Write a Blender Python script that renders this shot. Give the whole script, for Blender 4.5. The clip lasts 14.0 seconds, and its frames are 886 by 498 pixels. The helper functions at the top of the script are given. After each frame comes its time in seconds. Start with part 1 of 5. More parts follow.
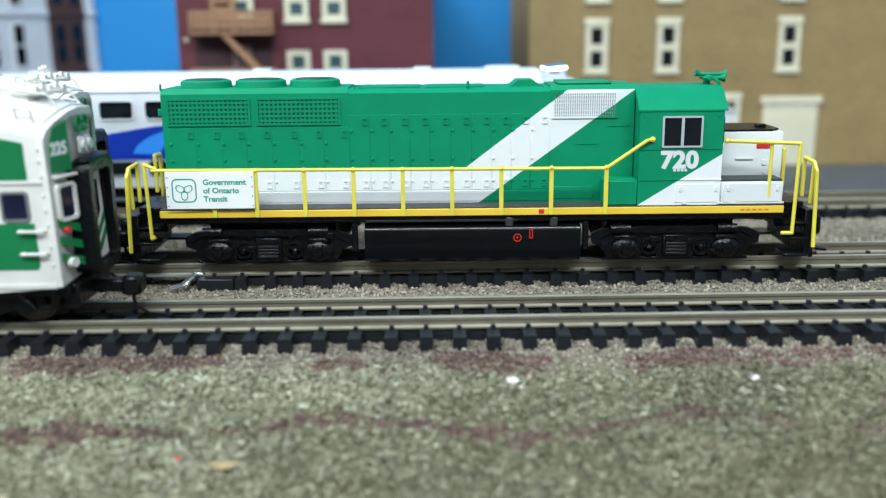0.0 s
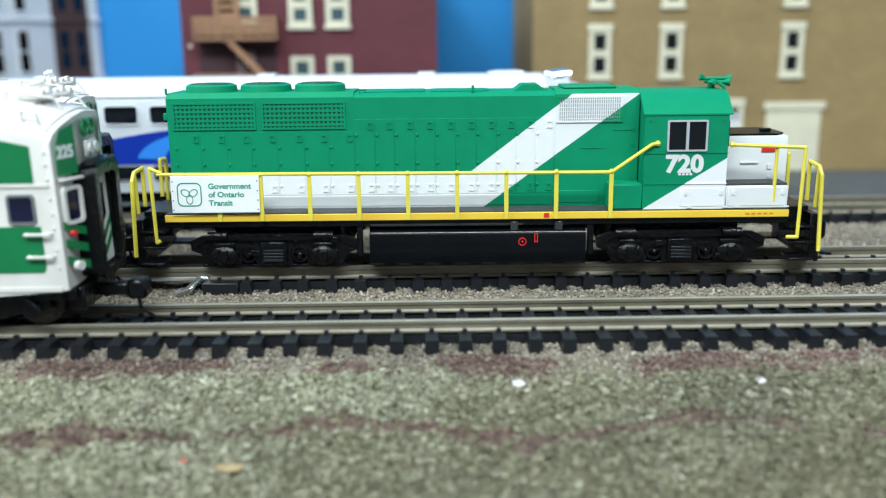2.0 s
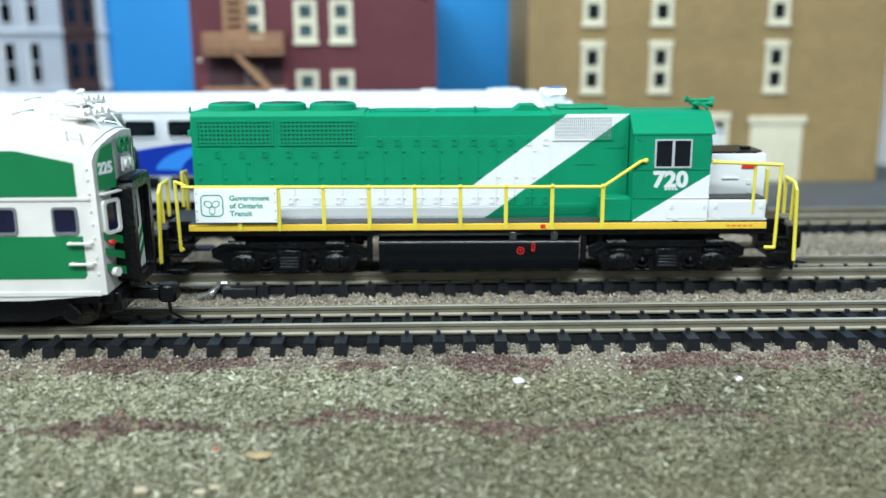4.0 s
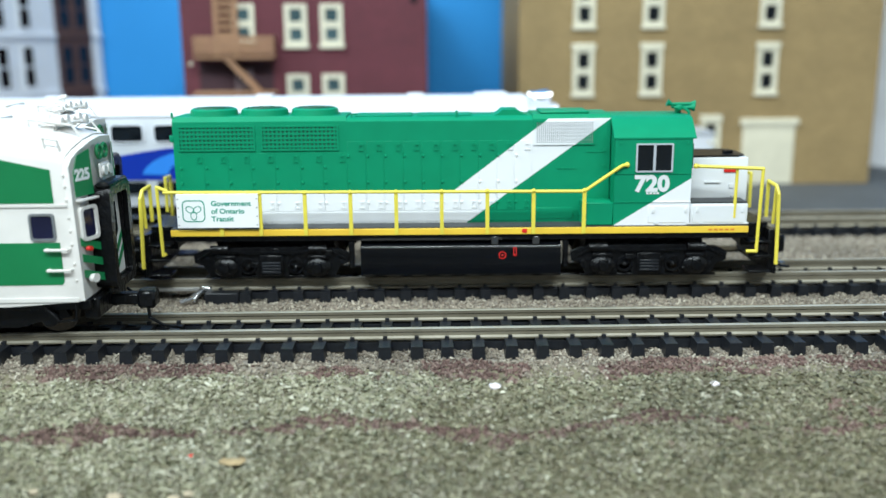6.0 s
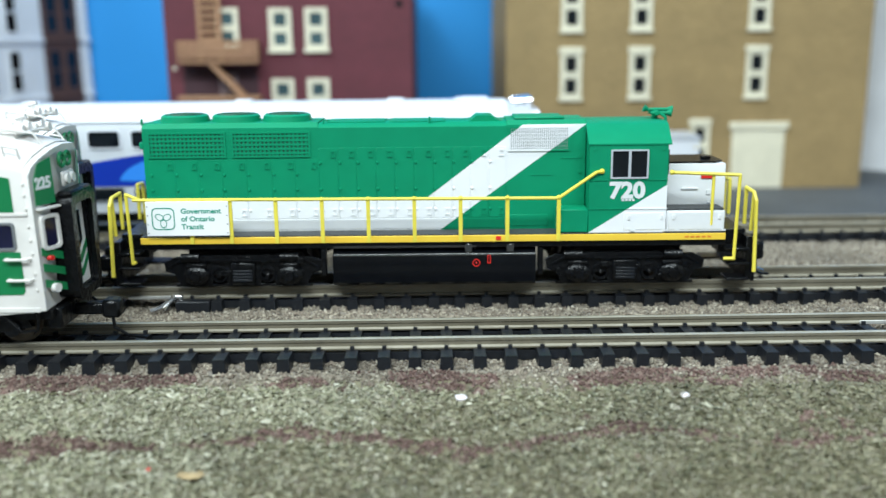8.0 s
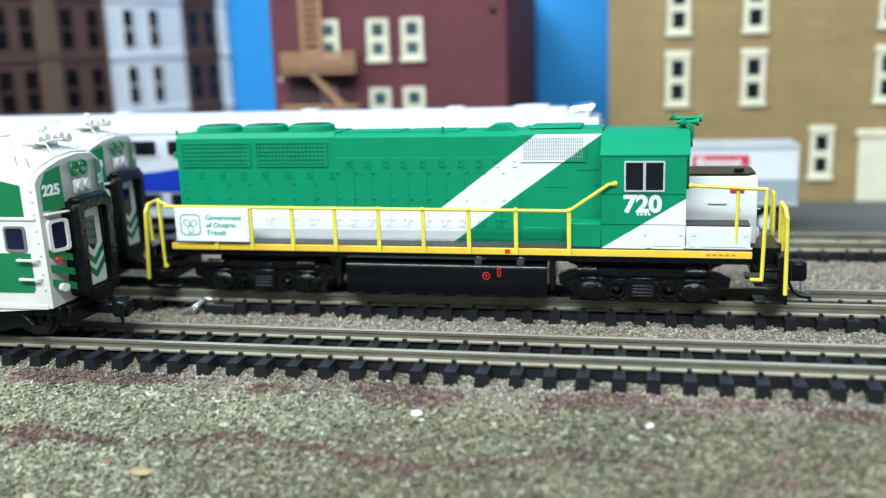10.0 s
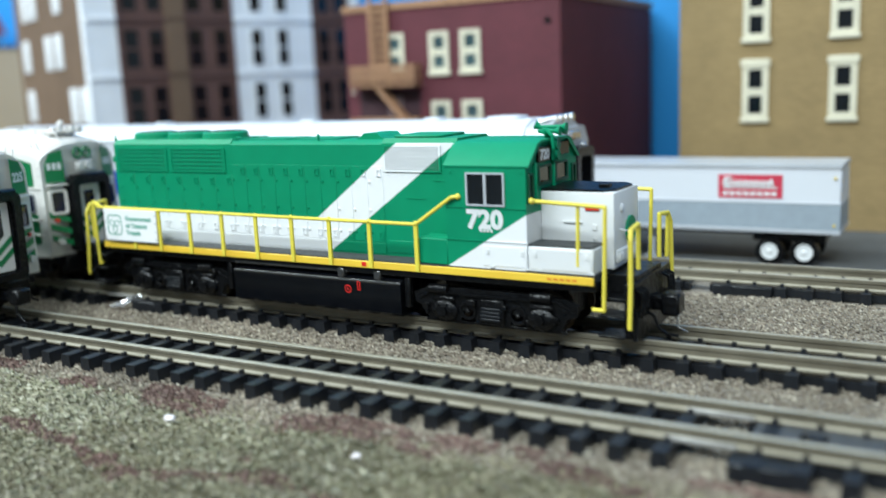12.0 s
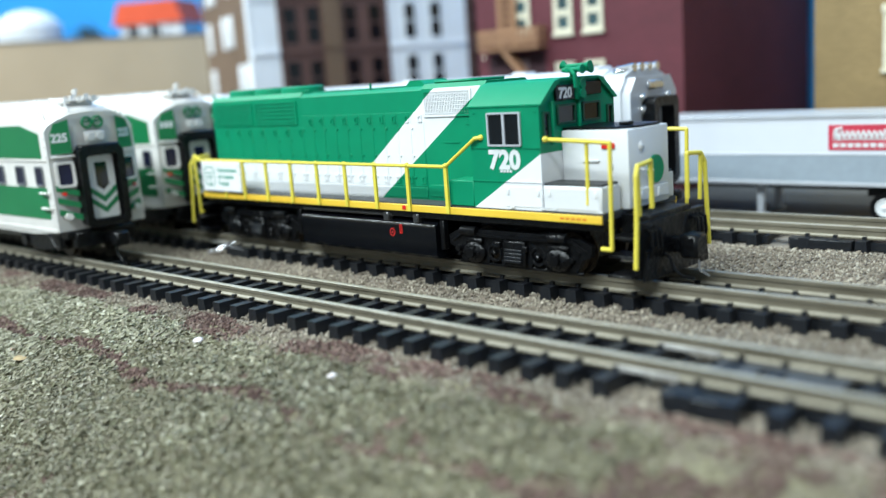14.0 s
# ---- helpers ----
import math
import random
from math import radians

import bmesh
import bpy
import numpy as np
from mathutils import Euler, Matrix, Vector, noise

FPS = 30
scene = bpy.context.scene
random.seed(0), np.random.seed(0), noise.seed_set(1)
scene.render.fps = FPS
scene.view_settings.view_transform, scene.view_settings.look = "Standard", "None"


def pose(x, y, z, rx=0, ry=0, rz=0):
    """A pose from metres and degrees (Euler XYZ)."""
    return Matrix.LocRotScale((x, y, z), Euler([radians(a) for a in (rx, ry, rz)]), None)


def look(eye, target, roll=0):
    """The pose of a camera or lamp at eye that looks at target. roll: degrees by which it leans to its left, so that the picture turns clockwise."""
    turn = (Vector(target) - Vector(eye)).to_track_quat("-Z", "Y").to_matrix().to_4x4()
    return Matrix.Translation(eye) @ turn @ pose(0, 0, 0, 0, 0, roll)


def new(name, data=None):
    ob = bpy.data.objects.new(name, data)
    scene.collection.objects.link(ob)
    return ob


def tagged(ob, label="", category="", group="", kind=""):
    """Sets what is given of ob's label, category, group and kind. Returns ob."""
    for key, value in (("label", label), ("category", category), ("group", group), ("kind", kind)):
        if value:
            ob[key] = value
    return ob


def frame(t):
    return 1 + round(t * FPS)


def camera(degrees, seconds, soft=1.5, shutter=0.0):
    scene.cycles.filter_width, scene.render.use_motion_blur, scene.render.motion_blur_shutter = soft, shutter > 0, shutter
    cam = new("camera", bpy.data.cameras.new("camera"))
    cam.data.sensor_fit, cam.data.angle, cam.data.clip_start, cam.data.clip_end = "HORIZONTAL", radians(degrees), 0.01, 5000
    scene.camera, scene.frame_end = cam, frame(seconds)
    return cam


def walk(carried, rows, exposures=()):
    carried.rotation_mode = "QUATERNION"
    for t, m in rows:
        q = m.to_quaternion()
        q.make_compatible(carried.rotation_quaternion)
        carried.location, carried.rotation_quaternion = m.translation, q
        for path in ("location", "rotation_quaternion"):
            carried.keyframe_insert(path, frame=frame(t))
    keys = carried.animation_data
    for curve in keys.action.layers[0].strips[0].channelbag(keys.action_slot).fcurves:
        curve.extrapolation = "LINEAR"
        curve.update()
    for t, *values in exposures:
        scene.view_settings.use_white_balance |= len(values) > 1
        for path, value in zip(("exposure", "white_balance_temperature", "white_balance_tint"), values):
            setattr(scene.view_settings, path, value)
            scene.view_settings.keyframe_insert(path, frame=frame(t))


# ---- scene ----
cam = camera(51.4, 14.0, soft=1.2, shutter=0.5)
cam.data.dof.use_dof = True
cam.data.dof.focus_distance = 0.152
cam.data.dof.aperture_fstop = 13.5
METRES, EYE, TILT, LEAN, TURN = 0.196, 0.044, 0.0, 0.0, -0.6
ROWS = [
    (0.0, 0.0, 0.0, 0.0, -0.15, -13.86, 0.6),
    (0.5, 0.0077, 0.0139, -0.0123, -0.18, -13.76, 0.65),
    (1.0, 0.0138, 0.0017, -0.0001, -0.13, -13.63, 0.66),
    (1.5, 0.0042, -0.0016, -0.0033, -0.04, -13.52, 0.69),
    (2.0, -0.0029, -0.0007, -0.0028, -0.05, -13.4, 0.62),
    (4.5, -0.0154, -0.0732, 0.0216, -0.64, -13.08, 0.28),
    (5.0, 0.0065, -0.0767, 0.0259, -0.65, -13.04, 0.35),
    (5.5, 0.019, -0.0665, 0.0211, -0.54, -13.06, 0.44),
    (6.0, 0.0056, -0.0599, 0.0184, -0.35, -13.07, 0.46),
    (6.5, 0.0086, -0.0656, 0.0129, -0.33, -13.04, 0.46),
    (7.0, 0.0218, -0.0609, 0.0106, -0.33, -13.01, 0.54),
    (7.5, 0.0188, -0.0575, 0.0139, -0.23, -12.96, 0.57),
    (8.0, 0.0337, -0.0483, 0.0206, -0.15, -12.93, 0.59),
    (10.5, 0.2967, 0.0067, 0.0203, 19.57, -11.67, 2.21),
    (11.0, 0.4049, 0.0648, 0.0251, 27.23, -10.35, 2.45),
    (11.5, 0.4715, 0.1358, 0.0059, 29.17, -10.25, 2.93),
    (12.0, 0.5331, 0.1439, -0.0062, 30.05, -10.46, 2.42),
    (12.5, 0.5869, 0.1966, -0.0461, 35.1, -10.0, 2.52),
    (13.0, 0.6454, 0.2364, -0.0399, 41.62, -9.55, 3.71),
    (13.5, 0.6608, 0.2324, -0.0415, 42.77, -9.82, 3.97),
    (14.0, 0.6667, 0.222, -0.0477, 43.61, -10.64, 4.14),
]
walk(cam, [(t, pose(0, 0, EYE, TILT, LEAN, TURN) @ pose(METRES * x, METRES * y, METRES * z, 90 + pitch, roll, yaw)) for t, x, y, z, yaw, pitch, roll in ROWS],
     exposures=[(0.0, -0.10), (4.0, 0.0), (8.0, 0.0), (10.5, 0.2), (11.2, 0.0), (12.0, 0.0), (13.0, 0.06), (14.0, 0.18)])

# ---- light: a closed room with ceiling lamps over the layout ----
MM = 0.001
world = bpy.data.worlds.new("room_air")
scene.world = world
world.use_nodes = True
world.node_tree.nodes["Background"].inputs[0].default_value = (0.9, 0.95, 1.0, 1)
world.node_tree.nodes["Background"].inputs[1].default_value = 0.05


def ceiling_lamp_light(name, x, y, z, sx, sy, watts, target):
    data = bpy.data.lights.new(name, "AREA")
    data.shape, data.size, data.size_y, data.energy = "RECTANGLE", sx, sy, watts
    data.color = (0.87, 1.0, 1.03)
    ob = new(name, data)
    ob.matrix_world = look((x, y, z), target)
    return ob


ceiling_lamp_light("tube_light", 0.0, -0.52, 0.82, 1.1, 0.2, 20.0, (0.0, 0.2, 0.0))
ceiling_lamp_light("tube_light", -0.66, 0.02, 0.78, 0.2, 0.6, 9.5, (0.0, 0.12, 0.0))


# ---- materials ----
def mat(name, color, rough=0.5, metal=0.0, var=0.12, scale=600.0, bump=0.0, bscale=4000.0, tint=None, spec=0.5):
    """A procedural surface: two scales of colour variation, fine relief and uneven gloss. Scales are per metre."""
    m = bpy.data.materials.new(name)
    m.use_nodes = True
    nt = m.node_tree
    b = nt.nodes["Principled BSDF"]
    b.inputs["Roughness"].default_value, b.inputs["Metallic"].default_value = rough, metal
    b.inputs["Specular IOR Level"].default_value = spec
    co = nt.nodes.new("ShaderNodeTexCoord")
    n1, n2 = nt.nodes.new("ShaderNodeTexNoise"), nt.nodes.new("ShaderNodeTexNoise")
    n1.inputs["Scale"].default_value, n1.inputs["Detail"].default_value = scale, 4
    n2.inputs["Scale"].default_value, n2.inputs["Detail"].default_value = scale * 0.12, 3
    ramp = nt.nodes.new("ShaderNodeMix")
    ramp.data_type = "RGBA"
    mid = nt.nodes.new("ShaderNodeMath")
    mid.operation = "ADD"
    half = nt.nodes.new("ShaderNodeMath")
    half.operation, half.inputs[1].default_value = "MULTIPLY", 0.5
    for n in (n1, n2):
        nt.links.new(co.outputs["Object"], n.inputs["Vector"])
    nt.links.new(n1.outputs["Fac"], mid.inputs[0])
    nt.links.new(n2.outputs["Fac"], mid.inputs[1])
    nt.links.new(mid.outputs[0], half.inputs[0])
    spread = nt.nodes.new("ShaderNodeMapRange")
    spread.inputs["From Min"].default_value, spread.inputs["From Max"].default_value = 0.33, 0.67
    nt.links.new(half.outputs[0], spread.inputs["Value"])
    nt.links.new(spread.outputs[0], ramp.inputs["Factor"])
    other = tint or tuple(c * (1 - 2 * var) for c in color)
    bright = tuple(min(1, c * (1 + var)) for c in color)
    ramp.inputs["A"].default_value, ramp.inputs["B"].default_value = (*other, 1), (*bright, 1)
    nt.links.new(ramp.outputs["Result"], b.inputs["Base Color"])
    if bump:
        bp, n3 = nt.nodes.new("ShaderNodeBump"), nt.nodes.new("ShaderNodeTexNoise")
        n3.inputs["Scale"].default_value, n3.inputs["Detail"].default_value = bscale, 3
        nt.links.new(co.outputs["Object"], n3.inputs["Vector"])
        bp.inputs["Strength"].default_value, bp.inputs["Distance"].default_value = bump, 0.0003
        nt.links.new(n3.outputs["Fac"], bp.inputs["Height"])
        nt.links.new(bp.outputs["Normal"], b.inputs["Normal"])
    return m


def brick_mat(name, color, joint, rough=0.75, course=0.62):
    """Moulded brick wall of a scale model: painted courses with shallow joints (course in mm)."""
    m = mat(name, color, rough, var=0.10, scale=90.0)
    nt = m.node_tree
    b = nt.nodes["Principled BSDF"]
    old = b.inputs["Base Color"].links[0].from_socket
    co, sep, com = nt.nodes.new("ShaderNodeTexCoord"), nt.nodes.new("ShaderNodeSeparateXYZ"), nt.nodes.new("ShaderNodeCombineXYZ")
    add = nt.nodes.new("ShaderNodeMath")
    add.operation = "ADD"
    nt.links.new(co.outputs["Object"], sep.inputs[0])
    nt.links.new(sep.outputs["X"], add.inputs[0])
    nt.links.new(sep.outputs["Y"], add.inputs[1])
    nt.links.new(add.outputs[0], com.inputs["X"])
    nt.links.new(sep.outputs["Z"], com.inputs["Y"])
    br = nt.nodes.new("ShaderNodeTexBrick")
    br.inputs["Scale"].default_value = 1000.0
    br.inputs["Brick Width"].default_value, br.inputs["Row Height"].default_value = course * 2.6, course
    br.inputs["Mortar Size"].default_value = course * 0.09
    br.inputs["Color1"].default_value, br.inputs["Color2"].default_value = (1, 1, 1, 1), (0.86, 0.86, 0.86, 1)
    br.inputs["Mortar"].default_value = (*joint, 1)
    nt.links.new(com.outputs[0], br.inputs["Vector"])
    mul = nt.nodes.new("ShaderNodeMix")
    mul.data_type, mul.blend_type = "RGBA", "MULTIPLY"
    mul.inputs["Factor"].default_value = 1.0
    nt.links.new(old, mul.inputs["A"])
    nt.links.new(br.outputs["Color"], mul.inputs["B"])
    nt.links.new(mul.outputs["Result"], b.inputs["Base Color"])
    bp = nt.nodes.new("ShaderNodeBump")
    bp.inputs["Strength"].default_value, bp.inputs["Distance"].default_value = 0.5, 0.0002
    bp.invert = True
    nt.links.new(br.outputs["Fac"], bp.inputs["Height"])
    nt.links.new(bp.outputs["Normal"], b.inputs["Normal"])
    return m


def glass_mat(name, color=(0.006, 0.008, 0.01), rough=0.08):
    m = mat(name, color, rough, var=0.2, scale=300.0, spec=0.4)
    return m


def livery_mat(name):
    """Green loco paint with its white lower band and slanting white stripes, by place on the body."""
    m = mat(name, (0.0, 0.22, 0.105), 0.5, var=0.05, scale=300.0, bump=0.04, bscale=3000.0, spec=0.22)
    nt = m.node_tree
    b = nt.nodes["Principled BSDF"]
    green = b.inputs["Base Color"].links[0].from_socket
    co, sep = nt.nodes.new("ShaderNodeTexCoord"), nt.nodes.new("ShaderNodeSeparateXYZ")
    nt.links.new(co.outputs["Object"], sep.inputs[0])

    def calc(op, a, c):
        n = nt.nodes.new("ShaderNodeMath")
        n.operation = op
        for i, v in enumerate((a, c)):
            if isinstance(v, (int, float)):
                n.inputs[i].default_value = v
            else:
                nt.links.new(v, n.inputs[i])
        return n.outputs[0]

    x = calc("ADD", calc("MULTIPLY", sep.outputs["X"], 1000.0), LOCO_X)
    z = calc("MULTIPLY", sep.outputs["Z"], 1000.0)
    left = calc("ADD", calc("MULTIPLY", x, 0.755), 19.7 - 0.755 * 5.6)
    right = calc("ADD", calc("MULTIPLY", x, 0.725), 13.3 - 0.725 * 7.4)
    edge = calc("MULTIPLY", calc("LESS_THAN", x, 5.3), 19.7)
    top = calc("MAXIMUM", calc("MULTIPLY", calc("GREATER_THAN", x, 5.3), left), edge)
    hood = calc("MULTIPLY", calc("LESS_THAN", z, top), calc("GREATER_THAN", z, right))
    hood = calc("MULTIPLY", hood, calc("LESS_THAN", x, 34.15))
    cabline = calc("ADD", calc("MULTIPLY", x, 0.62), 13.55 - 0.62 * 34.1)
    front = calc("MULTIPLY", calc("LESS_THAN", z, cabline), calc("GREATER_THAN", x, 34.15))
    both = calc("MULTIPLY", calc("MAXIMUM", hood, front), calc("LESS_THAN", z, 32.75))
    mix = nt.nodes.new("ShaderNodeMix")
    mix.data_type = "RGBA"
    mix.inputs["B"].default_value = (0.72, 0.73, 0.75, 1)
    nt.links.new(both, mix.inputs["Factor"])
    nt.links.new(green, mix.inputs["A"])
    nt.links.new(mix.outputs["Result"], b.inputs["Base Color"])
    return m


LOCO_X, LOCO_Y = 6.5, 161.3
LIVERY = livery_mat("loco_livery")
GREEN = mat("green_plastic", (0.0, 0.22, 0.105), 0.5, var=0.05, scale=300.0, spec=0.22)
# dark trim green; also paints the shade in the radiator grille openings
GREEN_DARK = mat("dark_green_trim_and_shade", (0.001, 0.06, 0.028), 0.5, var=0.1)
WHITE = mat("white_paint", (0.666, 0.675, 0.684), 0.4, var=0.03, scale=250.0, bump=0.06)
COACH_WHITE = mat("warm_white_paint", (0.66, 0.635, 0.605), 0.45, var=0.05, scale=200.0, bump=0.08)
COACH_GREEN = mat("coach_green_paint", (0.004, 0.17, 0.055), 0.4, var=0.05, scale=200.0)
YELLOW = mat("yellow_paint", (0.72, 0.60, 0.07), 0.4, var=0.06, scale=500.0)
SILL_YELLOW = mat("sill_yellow", (0.76, 0.53, 0.05), 0.42, var=0.08, scale=150.0, tint=(0.70, 0.42, 0.04))
BLACK = mat("black_plastic", (0.0035, 0.0037, 0.0045), 0.28, var=0.2, scale=700.0, bump=0.9, bscale=1100.0, spec=0.28)
BLACK_GLOSS = mat("black_gloss", (0.003, 0.0035, 0.005), 0.16, var=0.2, scale=300.0, spec=0.3)
TIE = mat("tie_plastic", (0.008, 0.0095, 0.013), 0.42, spec=0.5, var=0.25, scale=900.0, bump=0.25, bscale=3000.0)
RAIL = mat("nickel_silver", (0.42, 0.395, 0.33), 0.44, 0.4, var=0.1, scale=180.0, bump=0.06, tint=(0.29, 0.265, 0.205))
# tarnish for the rail sides, with their shade put into a darker colour
RAIL_SIDE = mat("tarnished_shaded_rail_side", (0.21, 0.188, 0.142), 0.45, 0.35, var=0.14, scale=220.0, bump=0.1, tint=(0.135, 0.117, 0.085))
JOINER = mat("dull_tin", (0.42, 0.41, 0.39), 0.55, 0.4, var=0.2, scale=400.0, bump=0.1)
WHEEL = mat("wheel_metal", (0.10, 0.08, 0.06), 0.4, 0.8, var=0.2)
GLASS = glass_mat("dark_glazing")
GLASS_BLUE = glass_mat("blue_black_glazing", (0.012, 0.013, 0.04))
RED = mat("red_paint", (0.65, 0.02, 0.015), 0.35, var=0.06)
SILVER = mat("silver_paint", (0.52, 0.54, 0.58), 0.38, 0.25, var=0.06, scale=120.0)
SILVER_WHITE = mat("pale_silver_roof", (0.64, 0.66, 0.71), 0.4, var=0.04, scale=60.0)
BLUE = mat("deep_blue_paint", (0.006, 0.03, 0.33), 0.3, var=0.08, scale=100.0)
SKYBLUE = mat("light_blue_paint", (0.03, 0.22, 0.72), 0.35, var=0.06, scale=100.0)
GREY = mat("grey_plastic", (0.16, 0.17, 0.18), 0.5, var=0.1)
CHROME = mat("bright_metal", (0.75, 0.75, 0.76), 0.22, 0.95, var=0.05)
DECK = mat("dark_grey_tread", (0.045, 0.048, 0.05), 0.6, var=0.2, bump=0.3)
MAROON = brick_mat("maroon_brick", (0.118, 0.022, 0.033), (0.7, 0.7, 0.7), course=0.95)
TAN = brick_mat("tan_brick", (0.30, 0.207, 0.09), (0.74, 0.74, 0.74), course=0.95)
BROWN = brick_mat("brown_brick", (0.125, 0.062, 0.052), (0.85, 0.85, 0.85))
BROWN_SIDE = brick_mat("brown_plain_brick", (0.17, 0.105, 0.065), (0.9, 0.9, 0.9))
BWHITE = mat("white_building_paint", (0.80, 0.82, 0.86), 0.6, var=0.05, scale=80.0, bump=0.1)
CREAM = mat("cream_trim", (0.62, 0.58, 0.45), 0.6, var=0.07, scale=200.0, bump=0.1)
ESCAPE = mat("rust_brown_plastic", (0.31, 0.165, 0.09), 0.6, var=0.12, scale=300.0)
BEIGE = mat("beige_card", (0.60, 0.46, 0.31), 0.7, var=0.05, scale=40.0)
ORANGE = mat("orange_roof", (0.72, 0.09, 0.03), 0.6, var=0.08)
SKY = mat("painted_sky_blue", (0.012, 0.255, 0.66), 0.65, var=0.05, scale=12.0)
ROAD = mat("model_asphalt", (0.07, 0.075, 0.08), 0.8, var=0.12, scale=400.0, bump=0.4, bscale=2500.0)
ROOMWALL = mat("room_paint", (0.34, 0.34, 0.34), 0.8, var=0.05, scale=3.0)


# ---- mesh helpers, in millimetres of the world ----
def box(bm, x0, y0, z0, x1, y1, z1, bevel=0.0, seg=1):
    vs = [bm.verts.new((x, y, z)) for x in (x0, x1) for y in (y0, y1) for z in (z0, z1)]
    fs = [bm.faces.new([vs[i] for i in f]) for f in ((0, 1, 3, 2), (4, 6, 7, 5), (0, 4, 5, 1), (2, 3, 7, 6), (0, 2, 6, 4), (1, 5, 7, 3))]
    if bevel:
        es = {e for f in fs for e in f.edges}
        bmesh.ops.bevel(bm, geom=list(es), offset=bevel, segments=seg, affect="EDGES", profile=0.5)
    return bm


def prism(bm, pts, axis, a, b):
    """A polygon of two coordinates, drawn out from a to b along the third axis."""
    put = {"x": lambda p, c: (c, p[0], p[1]), "y": lambda p, c: (p[0], c, p[1]), "z": lambda p, c: (p[0], p[1], c)}[axis]
    lo, hi = [bm.verts.new(put(p, a)) for p in pts], [bm.verts.new(put(p, b)) for p in pts]
    n = len(pts)
    bm.faces.new(lo)
    bm.faces.new(hi[::-1])
    for i in range(n):
        bm.faces.new([lo[i], hi[i], hi[(i + 1) % n], lo[(i + 1) % n]])
    return bm


def cyl(bm, p0, p1, r, n=12, r2=None):
    p0, p1 = Vector(p0), Vector(p1)
    d = p1 - p0
    m = Matrix.Translation((p0 + p1) / 2) @ d.to_track_quat("Z", "Y").to_matrix().to_4x4()
    bmesh.ops.create_cone(bm, cap_ends=True, segments=n, radius1=r, radius2=r if r2 is None else r2, depth=d.length, matrix=m)
    return bm


def ball(bm, p, r, squash=(1, 1, 1), n=10):
    bmesh.ops.create_uvsphere(bm, u_segments=n, v_segments=max(4, n // 2), radius=r, matrix=Matrix.Translation(p) @ Matrix.Diagonal((*squash, 1)))
    return bm


def tube(bm, pts, r, n=8):
    """A bent rod through the points."""
    for a, b in zip(pts, pts[1:]):
        cyl(bm, a, b, r, n)
    for p in pts[1:-1]:
        ball(bm, p, r * 1.02, n=n)
    return bm


def torus(bm, c, axis, r, t, n=20, k=6):
    """A ring about an axis through c."""
    q = Vector(axis).to_track_quat("Z", "Y")
    rows = []
    for i in range(n):
        a = 2 * math.pi * i / n
        rows.append([bm.verts.new(Vector(c) + q @ Vector(((r + t * math.cos(2 * math.pi * j / k)) * math.cos(a), (r + t * math.cos(2 * math.pi * j / k)) * math.sin(a), t * math.sin(2 * math.pi * j / k)))) for j in range(k)])
    for i in range(n):
        for j in range(k):
            bm.faces.new([rows[i][j], rows[(i + 1) % n][j], rows[(i + 1) % n][(j + 1) % k], rows[i][(j + 1) % k]])
    return bm


def B():
    return bmesh.new()


BASES = {}


def thing(name, at, label, category, group="", kind="", turn=0.0):
    ob = new(name)
    ob.empty_display_size = 0.005
    ob.location = Vector(at) * MM
    ob.rotation_euler = (0, 0, radians(turn))
    BASES[ob] = Vector((0, 0, 0)) if turn else Vector(at)
    return tagged(ob, label, category, group, kind)


def mesh_of(name, bm, material, base, smooth=40):
    bmesh.ops.recalc_face_normals(bm, faces=bm.faces)
    me = bpy.data.meshes.new(name)
    bmesh.ops.translate(bm, verts=bm.verts, vec=-Vector(base))
    bmesh.ops.scale(bm, verts=bm.verts, vec=(MM, MM, MM))
    bm.to_mesh(me)
    bm.free()
    for m in material if isinstance(material, (list, tuple)) else [material]:
        me.materials.append(m)
    if smooth:
        me.shade_smooth()
        me.set_sharp_from_angle(angle=radians(smooth))
    return me


def part(name, bm, material, parent, label=""):
    """One mesh object under a thing or a part; coordinates as for the thing."""
    top = parent
    while top.parent:
        top = top.parent
    ob = new(name, mesh_of(name, bm, material, BASES[top]))
    ob.parent = parent
    return tagged(ob, label) if label else ob


def single(name, bm, material, at, label, category, group="", kind=""):
    """A thing that is one mesh."""
    ob = new(name, mesh_of(name, bm, material, at))
    ob.location = Vector(at) * MM
    BASES[ob] = Vector(at)
    return tagged(ob, label, category, group, kind)


def lettering(text, size, at, right, up, depth=0.03, bold=0.0, align="LEFT", stretch=1.0, lines=1.0):
    """Raised letters of the built-in font as a bmesh in mm, standing at a place with the given right and up directions."""
    cu = bpy.data.curves.new("lettering", "FONT")
    cu.body, cu.size, cu.extrude, cu.offset, cu.align_x, cu.resolution_u, cu.space_line = text, 1.0, 0.0, bold, align, 3, lines
    ob = new("lettering", cu)
    bpy.context.view_layer.update()
    me = bpy.data.meshes.new_from_object(ob.evaluated_get(bpy.context.evaluated_depsgraph_get()))
    bpy.data.objects.remove(ob)
    bm = B()
    bm.from_mesh(me)
    bpy.data.meshes.remove(me)
    bpy.data.curves.remove(cu)
    r, u = Vector(right).normalized(), Vector(up).normalized()
    nrm = r.cross(u)
    geo = bmesh.ops.extrude_face_region(bm, geom=list(bm.faces))
    bmesh.ops.translate(bm, verts=[g for g in geo["geom"] if isinstance(g, bmesh.types.BMVert)], vec=(0, 0, depth / size))
    for v in bm.verts:
        v.co = Vector(at) + r * (v.co.x * size * stretch) + u * (v.co.y * size) + nrm * (v.co.z * size)
    return bm


